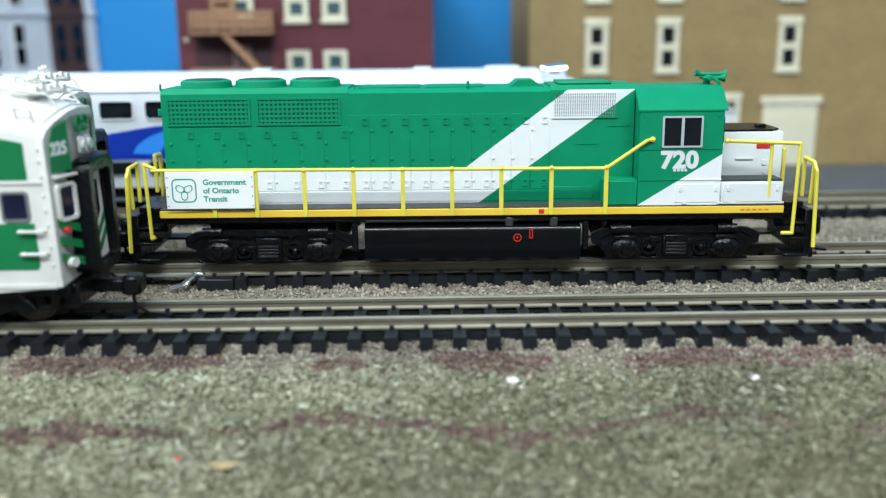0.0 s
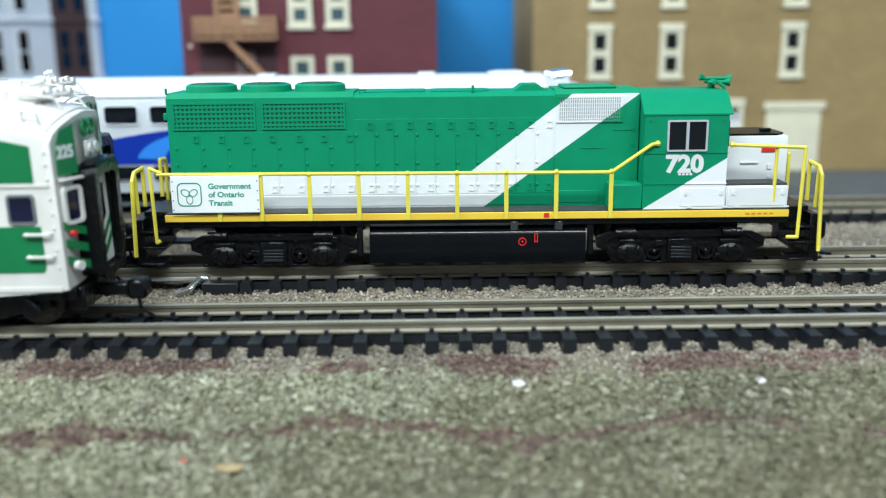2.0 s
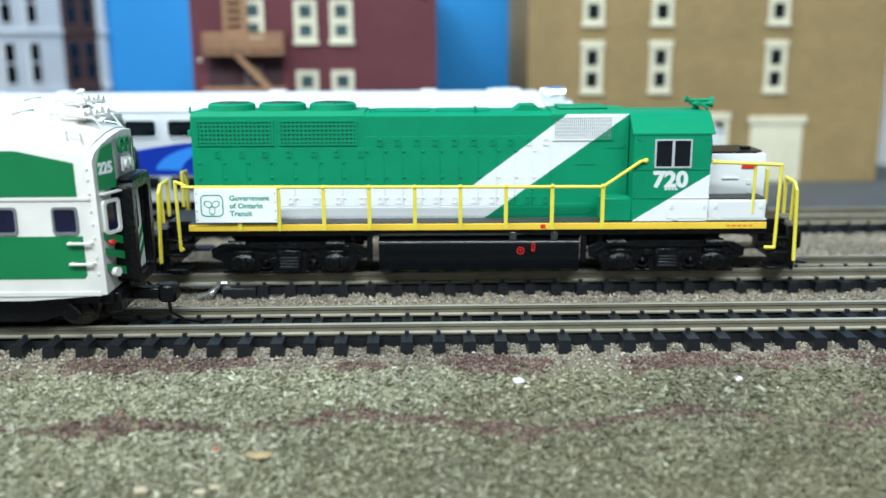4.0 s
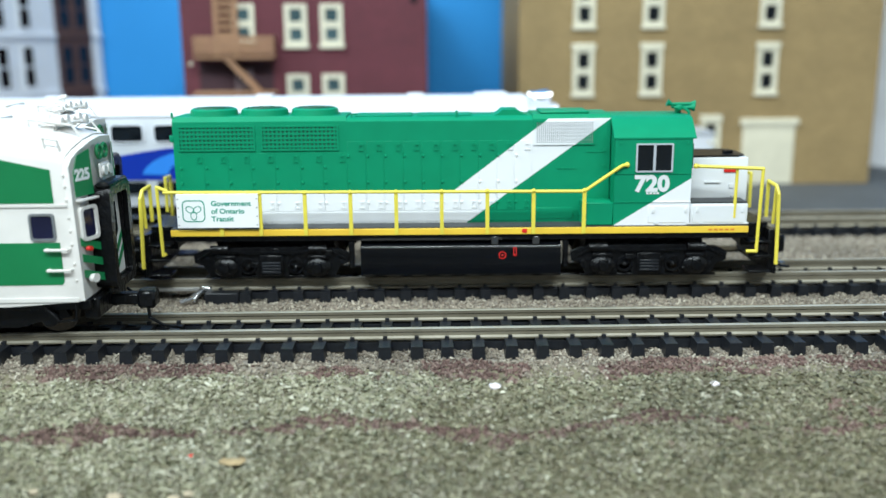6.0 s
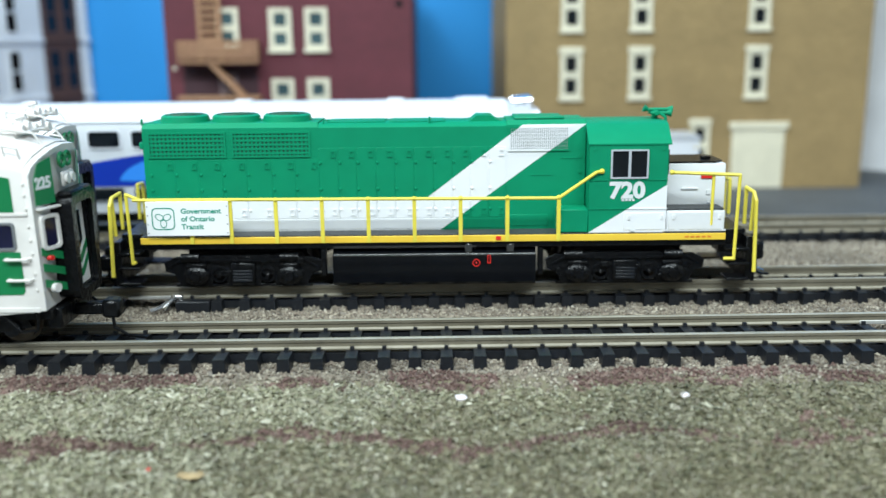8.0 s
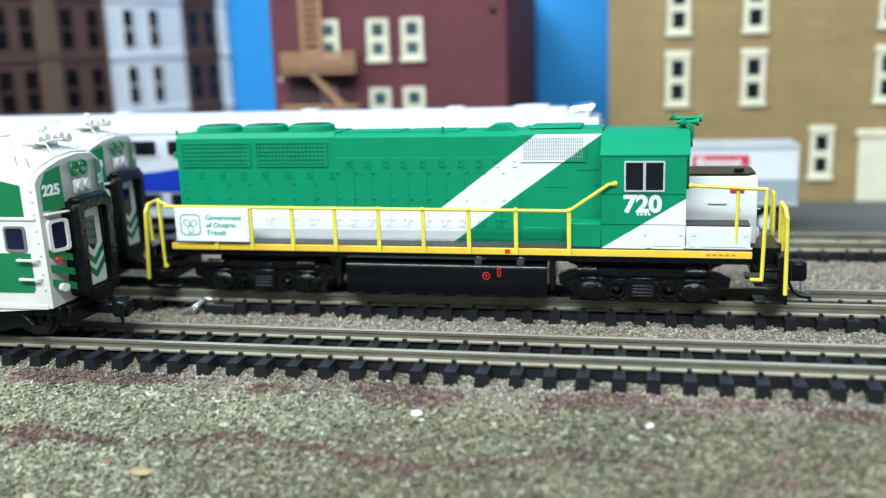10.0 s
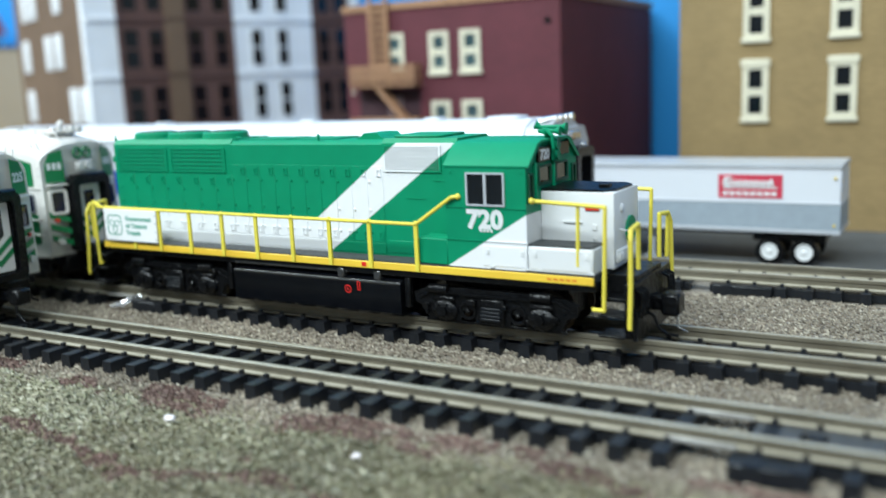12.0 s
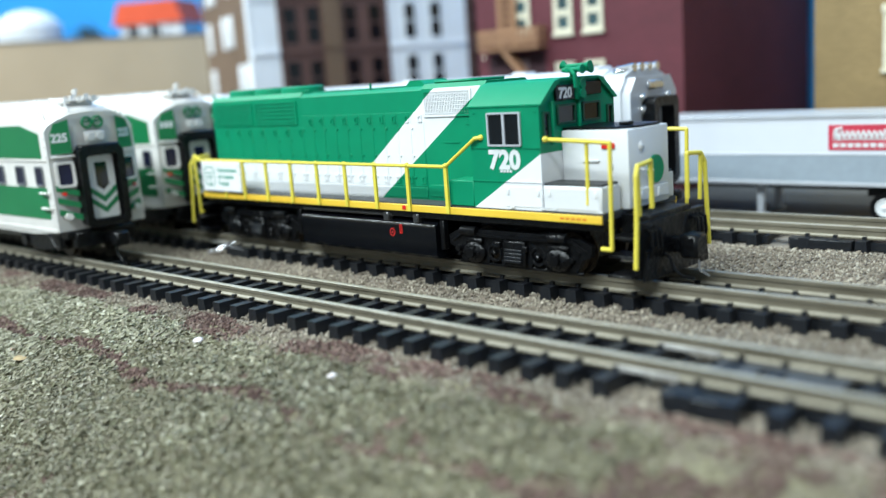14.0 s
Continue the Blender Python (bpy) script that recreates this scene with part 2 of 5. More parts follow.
def rbox_pts(x0, z0, x1, z1, r, n=4):
    """A rectangle with rounded corners, as points."""
    pts = []
    for cx, cz, a0 in ((x1 - r, z0 + r, -90), (x1 - r, z1 - r, 0), (x0 + r, z1 - r, 90), (x0 + r, z0 + r, 180)):
        for i in range(n + 1):
            a = radians(a0 + 90 * i / n)
            pts.append((cx + r * math.cos(a), cz + r * math.sin(a)))
    return pts


def ring(bm, outer, inner, axis, a, b):
    """A frame between two outlines with the same number of points."""
    put = {"x": lambda p, c: (c, p[0], p[1]), "y": lambda p, c: (p[0], c, p[1]), "z": lambda p, c: (p[0], p[1], c)}[axis]
    o0, o1 = [bm.verts.new(put(p, a)) for p in outer], [bm.verts.new(put(p, b)) for p in outer]
    i0, i1 = [bm.verts.new(put(p, a)) for p in inner], [bm.verts.new(put(p, b)) for p in inner]
    n = len(outer)
    for i in range(n):
        j = (i + 1) % n
        bm.faces.new([o0[i], o0[j], i0[j], i0[i]])
        bm.faces.new([o1[j], o1[i], i1[i], i1[j]])
        bm.faces.new([o0[j], o0[i], o1[i], o1[j]])
        bm.faces.new([i0[i], i0[j], i1[j], i1[i]])
    return bm


# ---- the setting: ground, road, backdrop, room ----
def ground_z(x, y):
    """Height of the scenery: level under the tracks, an embankment towards the aisle, a lower street behind."""
    if y < 122:
        d = 122 - y
        z = -0.75 - 0.09 * d - 0.0102 * d * d if d < 30 else -12.63 - 0.702 * (d - 30)
    elif y < 224:
        z = -0.75
    else:
        z = -0.75 - 2.5 * min(1.0, (y - 224) / 8.0)
    rough = 0.55 if y < 119 else 0.22
    p = Vector((x * 0.11, y * 0.11, 0.3))
    z += rough * (noise.noise(p) + 0.6 * noise.noise(p * 3.1) + 0.35 * noise.noise(p * 8.0))
    if 171 < y < 201:
        z += 0.8 * math.sin((y - 171) / 30 * math.pi) * (0.6 + noise.noise(Vector((x * 0.05, y * 0.05, 4))))
    return z


def patch(x, y):
    """Positive where the turf has worn off: a broken streak along the bank, a strip by the ballast, bare dirt further along."""
    n = noise.noise(Vector((x * 0.06, y * 0.10, 7.3)))
    f = noise.noise(Vector((x * 0.35, y * 0.35, 3.1)))
    mid = 105.5 + 2.6 * noise.noise(Vector((x * 0.045, 0, 9.0))) + 1.2 * f
    streak = 1.0 - abs(y - mid) / (0.6 + 3.4 * max(0.0, noise.noise(Vector((x * 0.055, 0, 5.0))) + 0.12)) - 0.3 + 0.45 * noise.noise(Vector((x * 0.25, y * 0.3, 8.0)))
    edge = (y - 115.8 - 3.0 * noise.noise(Vector((x * 0.05, 0, 1.0))) - 1.2 * f) / 2.5
    blotch = n + 0.5 * f - 0.62
    dirt = (x - 86 + 0.25 * (118 - y) + 8 * f) / 14 if x > 40 else -1
    return max(min(1.0, streak), edge, blotch, min(0.6, dirt))


def ground_mat():
    """Bare scenic base: dull maroon-brown earth on the bank, fine grey-brown grit by the tracks."""
    m = mat("scenic_ground", (0.17, 0.155, 0.095), 0.95, var=0.2, scale=500.0, bump=1.0, bscale=1500.0, tint=(0.10, 0.085, 0.055))
    nt = m.node_tree
    b = nt.nodes["Principled BSDF"]
    earth = b.inputs["Base Color"].links[0].from_socket
    co, sep = nt.nodes.new("ShaderNodeTexCoord"), nt.nodes.new("ShaderNodeSeparateXYZ")
    nt.links.new(co.outputs["Object"], sep.inputs[0])
    n = nt.nodes.new("ShaderNodeTexNoise")
    n.inputs["Scale"].default_value, n.inputs["Detail"].default_value = 1500.0, 3
    nt.links.new(co.outputs["Object"], n.inputs["Vector"])
    grit = nt.nodes.new("ShaderNodeMix")
    grit.data_type = "RGBA"
    grit.inputs["A"].default_value, grit.inputs["B"].default_value = (0.11, 0.095, 0.08, 1), (0.30, 0.265, 0.22, 1)
    nt.links.new(n.outputs["Fac"], grit.inputs["Factor"])
    span = nt.nodes.new("ShaderNodeMapRange")
    span.inputs["From Min"].default_value, span.inputs["From Max"].default_value = 0.118, 0.1215
    nt.links.new(sep.outputs["Y"], span.inputs["Value"])
    mix = nt.nodes.new("ShaderNodeMix")
    mix.data_type = "RGBA"
    nt.links.new(span.outputs[0], mix.inputs["Factor"])
    nt.links.new(earth, mix.inputs["A"])
    nt.links.new(grit.outputs["Result"], mix.inputs["B"])
    nt.links.new(mix.outputs["Result"], b.inputs["Base Color"])
    return m


def build_ground():
    me = bpy.data.meshes.new("ground")
    xs = list(np.arange(-620, -130, 8.0)) + list(np.arange(-130, 150, 1.5)) + list(np.arange(150, 421, 10.0))
    ys = list(np.arange(30, 70, 4.0)) + list(np.arange(70, 140, 1.0)) + list(np.arange(140, 230, 2.0)) + list(np.arange(230, 375, 8.0))
    vs = [(x * MM, y * MM, ground_z(x, y) * MM) for y in ys for x in xs]
    n = len(xs)
    fs = [(j * n + i, j * n + i + 1, (j + 1) * n + i + 1, (j + 1) * n + i) for j in range(len(ys) - 1) for i in range(n - 1)]
    me.from_pydata(vs, [], fs)
    me.materials.append(ground_mat())
    me.shade_smooth()
    tagged(new("ground", me), "scenic layout ground with dry green turf, maroon earth and grey ballast", "ground", kind="structure")


build_ground()
TRACK_Y = (130.8, 160.9, 212.0)

bm = B()
prism(bm, [(-620, 233), (420, 233), (420, 373.5), (-620, 373.5)], "z", -3.4, -2.7)
single("road", bm, ROAD, (0, 260, -3), "dark grey model street behind the tracks", "road", kind="structure")

bm = B()
box(bm, -1000, 374, -50, 800, 378, 460)
single("backdrop", bm, SKY, (0, 374, 0), "plain bright blue painted sky board behind the buildings", "backdrop", kind="structure")


def build_room():
    """The room that holds the layout: walls, ceiling and the aisle floor."""
    for name, c in (("wall_north", (-1100, 430, -800, 900, 470, 1150)), ("wall_south", (-1100, -840, -800, 900, -800, 1150)),
                    ("wall_west", (-1140, -800, -800, -1100, 430, 1150)), ("wall_east", (900, -800, -800, 940, 430, 1150))):
        single(name, box(B(), *c), ROOMWALL, (0, 0, 0), "plain pale room wall", "wall", kind="structure")
    single("ceiling", box(B(), -1140, -840, 1150, 940, 470, 1190), ROOMWALL, (0, 0, 0), "plain pale ceiling", "ceiling", kind="structure")
    single("floor", box(B(), -1140, -840, -840, 940, 470, -800), mat("grey_floor", (0.25, 0.24, 0.22), 0.6, scale=5.0), (0, 0, -800), "plain grey room floor", "floor", kind="structure")
    single("benchwork", box(B(), -1000, 32, -100, 800, 428, -50, 2), mat("plywood", (0.42, 0.28, 0.15), 0.6, scale=30.0), (0, 0, -60), "plywood layout table under the scenery", "table", kind="structure")


build_room()


# ---- tracks ----
def rail_profile(yc, z0, h=2.05):
    pts = [(yc - 0.95, z0), (yc + 0.95, z0), (yc + 0.95, z0 + 0.28), (yc + 0.28, z0 + 0.5), (yc + 0.28, z0 + 1.3), (yc + 0.48, z0 + 1.45),
            (yc + 0.48, z0 + 1.98), (yc + 0.40, z0 + 2.05), (yc - 0.40, z0 + 2.05), (yc - 0.48, z0 + 1.98), (yc - 0.48, z0 + 1.45), (yc - 0.28, z0 + 1.3), (yc - 0.28, z0 + 0.5), (yc - 0.95, z0 + 0.28)]
    return [(y, z0 + (z - z0) * h / 2.05) for y, z in pts]


def tie_mesh(near):
    """One moulded tie with spike heads on both sides of the rails; near: how far it reaches to the bank side."""
    bm = B()
    prism(bm, [(-1.05, -0.75), (1.05, -0.75), (0.9, 1.4), (-0.9, 1.4)], "y", -near, 7.9)
    for yr in (-4.75, 4.75):
        for s in (-1, 1):
            y = yr + s * 1.12
            box(bm, -0.32, y - 0.32, 1.4, 0.32, y + 0.32, 1.95)
    return mesh_of("tie", bm, TIE, (0, 0, 0), smooth=0)


TIES, LONG_TIES = tie_mesh(7.9), tie_mesh(9.5)
RAIL_TOP = 1.4 + 2.05


def build_joiners(track, x, yc, rnd):
    for s in (-4.75, 4.75):
        bm = B()
        box(bm, x - 4.0, yc + s - 1.15, 1.35, x + 4.0, yc + s - 0.75, 2.0, 0.1)
        box(bm, x - 4.0, yc + s + 0.75, 1.35, x + 4.0, yc + s + 1.15, 2.0, 0.1)
        part("rail_joiner", bm, JOINER, track, "dull grey metal rail joiner")


def build_track(yc, x0, x1, pitch, phase, gaps, label, group):
    track = thing("track", (0, yc, 0), label, "model track", group)
    for s in (-4.75, 4.75):
        bm = prism(B(), rail_profile(yc + s, 1.4, 1.6 if yc < 140 else 2.05), "x", x0, x1)
        bm.normal_update()
        # sides take the darker metal, top and foot the brighter: shade put into colour
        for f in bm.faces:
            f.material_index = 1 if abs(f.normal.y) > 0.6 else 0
        part("rail", bm, [RAIL, RAIL_SIDE], track, "tarnished nickel silver rail with painted-in shade on its sides and bright top and foot")
        bm = B()
        cuts = [x0] + [g for gap in gaps for g in gap] + [x1]
        for a, b in zip(cuts[::2], cuts[1::2]):
            box(bm, a, yc + s - 1.0, -0.5, b, yc + s + 1.0, 0.9)
        part("tie_strip", bm, TIE, track, "black plastic strip joining the ties")
    n = int((x1 - x0) / pitch)
    rnd = random.Random(int(yc))
    for i in range(n):
        x = x0 + phase + i * pitch
        if any(a < x < b for a, b in gaps):
            continue
        t = new("tie", LONG_TIES if yc < 140 else TIES)
        t.parent = track
        t.matrix_basis = pose((x + rnd.uniform(-0.1, 0.1)) * MM, rnd.uniform(-0.12, 0.12) * MM, rnd.uniform(-0.05, 0.05) * MM, 0, 0, rnd.uniform(-1.2, 1.2))
    return track


TRACK_NEAR = build_track(TRACK_Y[0], -300.3, 190, 4.9, 0.0, [(77.5, 83.8)], "model track with black plastic ties on the bank edge", "tracks")
TRACK_MID = build_track(TRACK_Y[1], -300.6, 190, 4.95, 0.0, [(-51.0, -41.5)], "model track under the green locomotive", "tracks")
TRACK_FAR = build_track(TRACK_Y[2], -300, 190, 4.9, 3.0, [(58.0, 62.0)], "model track under the silver passenger coach", "tracks")
build_joiners(TRACK_NEAR, 80.5, TRACK_Y[0], 0)
build_joiners(TRACK_MID, -46.0, TRACK_Y[1], 0)
PLATE = mat("grey_tie_plate", (0.05, 0.052, 0.055), 0.5, var=0.2, scale=400.0, bump=0.2)
plate = part("tie_plate", ring(B(), [(85.0, 127.0), (99.0, 127.0), (99.0, 134.6), (85.0, 134.6)], [(90.0, 128.6), (93.0, 128.6), (93.0, 133.0), (90.0, 133.0)], "z", 0.7, 1.42), PLATE, TRACK_NEAR, "grey plastic plate between the rails")
part("tie_block", box(B(), 84.2, TRACK_Y[0] - 9.4, -0.75, 91.0, TRACK_Y[0] - 6.2, 1.3, 0.15), TIE, TRACK_NEAR, "black joined tie ends")
part("tie_block", box(B(), 63.0, TRACK_Y[2] - 7.9, -0.75, 74.0, TRACK_Y[2] - 6.0, 1.3, 0.15), TIE, TRACK_FAR, "black joined tie ends")


# ---- the locomotive ----
def wheelset(bm, x, yc, z, r):
    for s in (-1, 1):
        cyl(bm, (x, yc + s * 4.0, z), (x, yc + s * 5.3, z), r, 24)
        cyl(bm, (x, yc + s * 3.6, z), (x, yc + s * 4.0, z), r + 0.5, 24)
    cyl(bm, (x, yc - 4.5, z), (x, yc + 4.5, z), 0.7, 8)


def loco_truck(loco, xc, yc):
    tr = part("truck", box(B(), xc - 11, yc - 4.5, 5.2, xc + 11, yc + 4.5, 10.5, 0.4), BLACK, loco, "black two-axle truck")
    for dx in (-8.5, 8.5):
        bm = B()
        wheelset(bm, xc + dx, yc, 3.45 + 3.2, 3.2)
        part("wheelset", bm, WHEEL, tr, "dark metal wheels")
    for s in (-1, 1):
        y = yc + s * 7.6
        a, b = sorted((y, y + s * 1.0))
        c, d = sorted((y + s * 1.0, y + s * 1.7))
        bm = B()
        # side frame: a bar with drooping ends, legs by the axle boxes and a dropped centre
        pts = [(-14.2, 7.0), (-14.4, 8.6), (-12.4, 9.5), (-6, 9.9), (6, 9.9), (12.4, 9.5), (14.4, 8.6), (14.2, 7.0), (12.6, 6.4), (11.6, 4.5), (5.8, 4.5), (5.4, 6.2), (3.4, 6.4), (3.0, 4.3), (-3.0, 4.3), (-3.4, 6.4), (-5.4, 6.2), (-5.8, 4.5), (-11.6, 4.5), (-12.6, 6.4)]
        prism(bm, [(xc + p, q) for p, q in pts[::-1]], "y", a, b)
        part("side_frame", bm, BLACK, tr)
        bm = B()
        box(bm, xc - 12.5, min(a, b) + 0.2, 4.0, xc + 12.5, max(a, b) - 0.2, 4.5, 0.1)
        part("tie_bar", bm, BLACK, tr)
        for dx in (-8.5, 8.5):
            bm = B()
            ball(bm, (xc + dx, (c + d) / 2, 6.2), 2.1, (1.15, 0.4, 0.85), 14)
            box(bm, xc + dx - 1.9, c, 7.6, xc + dx + 1.9, d, 8.5, 0.25)
            cyl(bm, (xc + dx, (c + d) / 2, 6.2), (xc + dx, (c + d) / 2 + s * 1.3, 6.2), 1.0, 12, 0.8)
            for k in range(6):
                t = k * math.pi / 3
                ball(bm, (xc + dx + 1.5 * math.cos(t), (c + d) / 2 + s * 0.95, 6.2 + 1.15 * math.sin(t)), 0.22, n=6)
            part("axle_box", bm, BLACK, tr)
            bm = B()
            e = -4.1 if dx > 0 else 4.1
            torus(bm, (xc + dx + e, (a + b) / 2 + s * 0.5, 6.3), (0, 1, 0), 1.3, 0.3, 16, 6)
            ball(bm, (xc + dx + e, (a + b) / 2 + s * 0.6, 6.3), 0.5, n=8)
            part("brake_hanger", bm, BLACK, tr)
        bm = B()
        box(bm, xc - 2.2, c, 4.5, xc + 2.2, d, 8.6, 0.25)
        part("bolster_block", bm, BLACK, tr)
        bm = B()
        for k in range(4):
            yo = d if s > 0 else c
            q0, q1 = sorted((yo - s * 0.1, yo + s * (0.45 - 0.08 * k)))
            box(bm, xc - 1.7, q0, 5.2 + k * 0.55, xc + 1.7, q1, 5.6 + k * 0.55, 0.06)
        part("leaf_spring", bm, TIE, tr, "dull blue-black spring pack")
        rnd = random.Random(int(xc * 7 + s))
        bm = B()
        for k in range(16):
            x, z = xc + rnd.uniform(-12.5, 12.5), rnd.uniform(5.0, 9.8)
            y0_, y1_ = sorted((y + s * 0.9, y + s * rnd.uniform(1.2, 1.9)))
            if k % 2:
                box(bm, x - rnd.uniform(0.3, 1.0), y0_, z - rnd.uniform(0.2, 0.6), x + rnd.uniform(0.3, 1.0), y1_, z + rnd.uniform(0.2, 0.6), 0.1)
            else:
                cyl(bm, (x, y0_, z), (x, y1_, z), rnd.uniform(0.25, 0.6), 8)
        tube(bm, [(xc - 13.6, y + s * 1.0, 7.6), (xc - 11, y + s * 1.3, 9.2), (xc - 4, y + s * 1.5, 9.0), (xc + 4, y + s * 1.5, 9.0), (xc + 11, y + s * 1.3, 9.2), (xc + 13.6, y + s * 1.0, 7.6)], 0.22, 6)
        part("brake_rigging", bm, BLACK, tr)
        for dx in (-9.6, 8.4):
            bm = B()
            cyl(bm, (xc + dx - 1.5, (c + d) / 2, 9.6), (xc + dx + 1.8, (c + d) / 2, 9.6), 0.75, 12)
            part("brake_cylinder", bm, BLACK, tr)


def fan(loco, x, yc, z):
    bm = B()
    cyl(bm, (x, yc, z), (x, yc, z + 1.0), 4.45, 32, 4.3)
    cyl(bm, (x, yc, z + 1.0), (x, yc, z + 1.25), 4.3, 32, 3.9)
    f = part("radiator_fan", bm, GREEN, loco, "round green roof fan housing")
    bm = B()
    for k in range(3):
        torus(bm, (x, yc, z + 1.25), (0, 0, 1), 1.1 + k * 1.15, 0.12, 24, 4)
    for k in range(8):
        a = k * math.pi / 4
        cyl(bm, (x, yc, z + 1.25), (x + 3.8 * math.cos(a), yc + 3.8 * math.sin(a), z + 1.25), 0.1, 4)
    part("fan_grille", bm, GREEN_DARK, f)


def grille(loco, name, x0, z0, x1, z1, y, s, nx, nz, material, back, upright=False):
    """A recessed lattice on a hood side, the shade of its openings painted by the backing colour; s is the side it
    faces; upright: the standing bars are the proud ones.
    """
    hx, hz = 0.24 * (x1 - x0) / nx, (0.09 if upright else 0.24) * (z1 - z0) / nz
    fr = part(name, ring(B(), [(x0, z0), (x1, z0), (x1, z1), (x0, z1)], [(x0 + 0.35, z0 + 0.3), (x1 - 0.35, z0 + 0.3), (x1 - 0.35, z1 - 0.3), (x0 + 0.35, z1 - 0.3)], "y", y, y + s * 0.22), material, loco)
    # darker sheet behind the bars paints in the shade of the openings
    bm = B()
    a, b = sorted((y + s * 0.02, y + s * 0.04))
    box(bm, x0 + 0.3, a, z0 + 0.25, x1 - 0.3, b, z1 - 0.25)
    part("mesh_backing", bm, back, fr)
    a, b = sorted((y + s * 0.04, y + s * 0.17))
    for k in range(1, nz):
        z = z0 + (z1 - z0) * k / nz
        part("slat", box(B(), x0 + 0.3, a, z - hz, x1 - 0.3, b, z + hz), material, fr)
    a, b = sorted((y + s * 0.04, y + s * (0.21 if upright else 0.13)))
    bm = B()
    for k in range(1, nx):
        x = x0 + (x1 - x0) * k / nx
        box(bm, x - hx, a, z0 + 0.25, x + hx, b, z1 - 0.25)
    part("lattice", bm, material, fr)


def build_loco():
    X0, X1, YC = -45.8, 58.9, LOCO_Y
    loco = thing("diesel_locomotive", (LOCO_X, LOCO_Y, 0), "green and white model diesel locomotive with yellow handrails on the track", "locomotive")
    YN, YF = YC - 10.3, YC + 10.3  # near and far sill faces
    HN, HF = YC - 5.7, YC + 5.7    # long hood sides

    # frame and walkway
    fr = part("frame", box(B(), X0 + 0.5, YN + 0.6, 11.2, X1 + 0.2, YF - 0.6, 13.0, 0.2), BLACK, loco, "black underframe")
    part("walkway", box(B(), X0, YN + 0.35, 13.0, X1, YF - 0.35, 13.72), DECK, loco, "dark grey walkway tread")
    for y0, y1 in ((YN, YN + 0.35), (YF - 0.35, YF)):
        bm = B()
        box(bm, X0, y0, 12.35, X1, y1, 13.55, 0.08)
        part("side_sill", bm, SILL_YELLOW, loco, "yellow side sill with worn orange lettering")
    part("sill_marker", box(B(), 17.9, YN - 0.12, 12.65, 18.8, YN, 13.4, 0.05), RED, loco, "small red marker")
    bm = B()
    for k in range(5):
        box(bm, 51.6 + k * 1.0, YN - 0.03, 12.8, 52.3 + k * 1.0, YN, 13.1)
    part("sill_lettering", bm, mat("orange_ink", (0.7, 0.2, 0.02), 0.5), loco, "tiny orange lettering as bars")

    # long hood: three roof sections
    bm = B()
    prism(bm, [(HN, 13.7), (HF, 13.7), (HF, 32.6), (HF - 0.9, 33.45), (HN + 0.9, 33.45), (HN, 32.6)], "x", X0 + 0.3, -13.9)
    part("radiator_hood", bm, LIVERY, loco, "green hood end with radiator grilles")
    bm = B()
    prism(bm, [(HN + 0.02, 13.7), (HF - 0.02, 13.7), (HF - 0.02, 29.2), (HF - 0.02, 32.5), (HF - 0.9, 33.2), (HN + 0.9, 33.2), (HN + 0.02, 32.5), (HN + 0.02, 29.2)], "x", -13.9, 20.0)
    part("engine_hood", bm, LIVERY, loco, "green engine hood with white band")
    bm = B()
    prism(bm, [(HN, 13.7), (HF, 13.7), (HF, 32.7), (HF - 0.8, 33.5), (HN + 0.8, 33.5), (HN, 32.7)], "x", 20.0, 34.2)
    part("blower_hood", bm, LIVERY, loco, "green hood with the slanting white stripe")
    for x in (-39.05, -29.55, -20.15):
        fan(loco, x, YC, 33.45)
    bm = B()
    prism(bm, [(12.9, 33.15), (19.6, 33.15), (18.3, 33.5), (17.4, 34.25), (14.7, 34.25), (13.8, 33.5)], "y", YC - 3.2, YC + 3.2)
    part("exhaust_stack", bm, GREEN, loco)
    part("roof_hatch", box(B(), 21.5, YC - 4.2, 33.5, 30.5, YC + 4.2, 33.95, 0.2), GREEN, loco)
    for x0, x1 in ((-12.5, -2.0), (-1.0, 9.0)):
        part("roof_hatch", box(B(), x0, YC - 3.6, 33.2, x1, YC + 3.6, 33.4, 0.15), GREEN, loco)
    bm = B()
    tube(bm, [(-12.9, HN + 0.9, 33.2), (-12.9, HN + 0.9, 33.75), (-11.8, HN + 0.9, 33.75)], 0.14, 6)
    part("lift_ring", bm, GREEN, loco)
    for x in (-45.6, 6.2):
        part("lift_ring", cyl(B(), (x, HN + 0.8, 33.2), (x, HN + 0.8, 34.3), 0.22, 8), GREEN, loco)
    for s, y in ((-1, HN), (1, HF)):
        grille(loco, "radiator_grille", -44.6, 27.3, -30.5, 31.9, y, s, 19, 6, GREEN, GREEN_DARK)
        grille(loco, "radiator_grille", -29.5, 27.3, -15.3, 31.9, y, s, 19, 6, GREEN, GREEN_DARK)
        grille(loco, "blower_grille", 20.3, 28.0, 31.4, 32.4, y, s, 30, 7, LIVERY, mat("grey_opening_shade", (0.36, 0.38, 0.39), 0.6, scale=900.0), True)

    # hood doors with latches and hinges
    doors = [(-44.6, -40.0), (-40.0, -35.6), (-35.6, -31.4), (-31.4, -27.0), (-27.0, -22.4), (-22.4, -18.2), (-18.2, -13.9)]
    doors2 = [(-13.9, -10.4), (-10.4, -7.1), (-7.1, -3.6), (-3.6, -0.2), (-0.2, 3.3), (3.3, 6.8), (6.8, 10.2), (10.2, 13.5), (13.5, 16.8), (16.8, 20.0)]
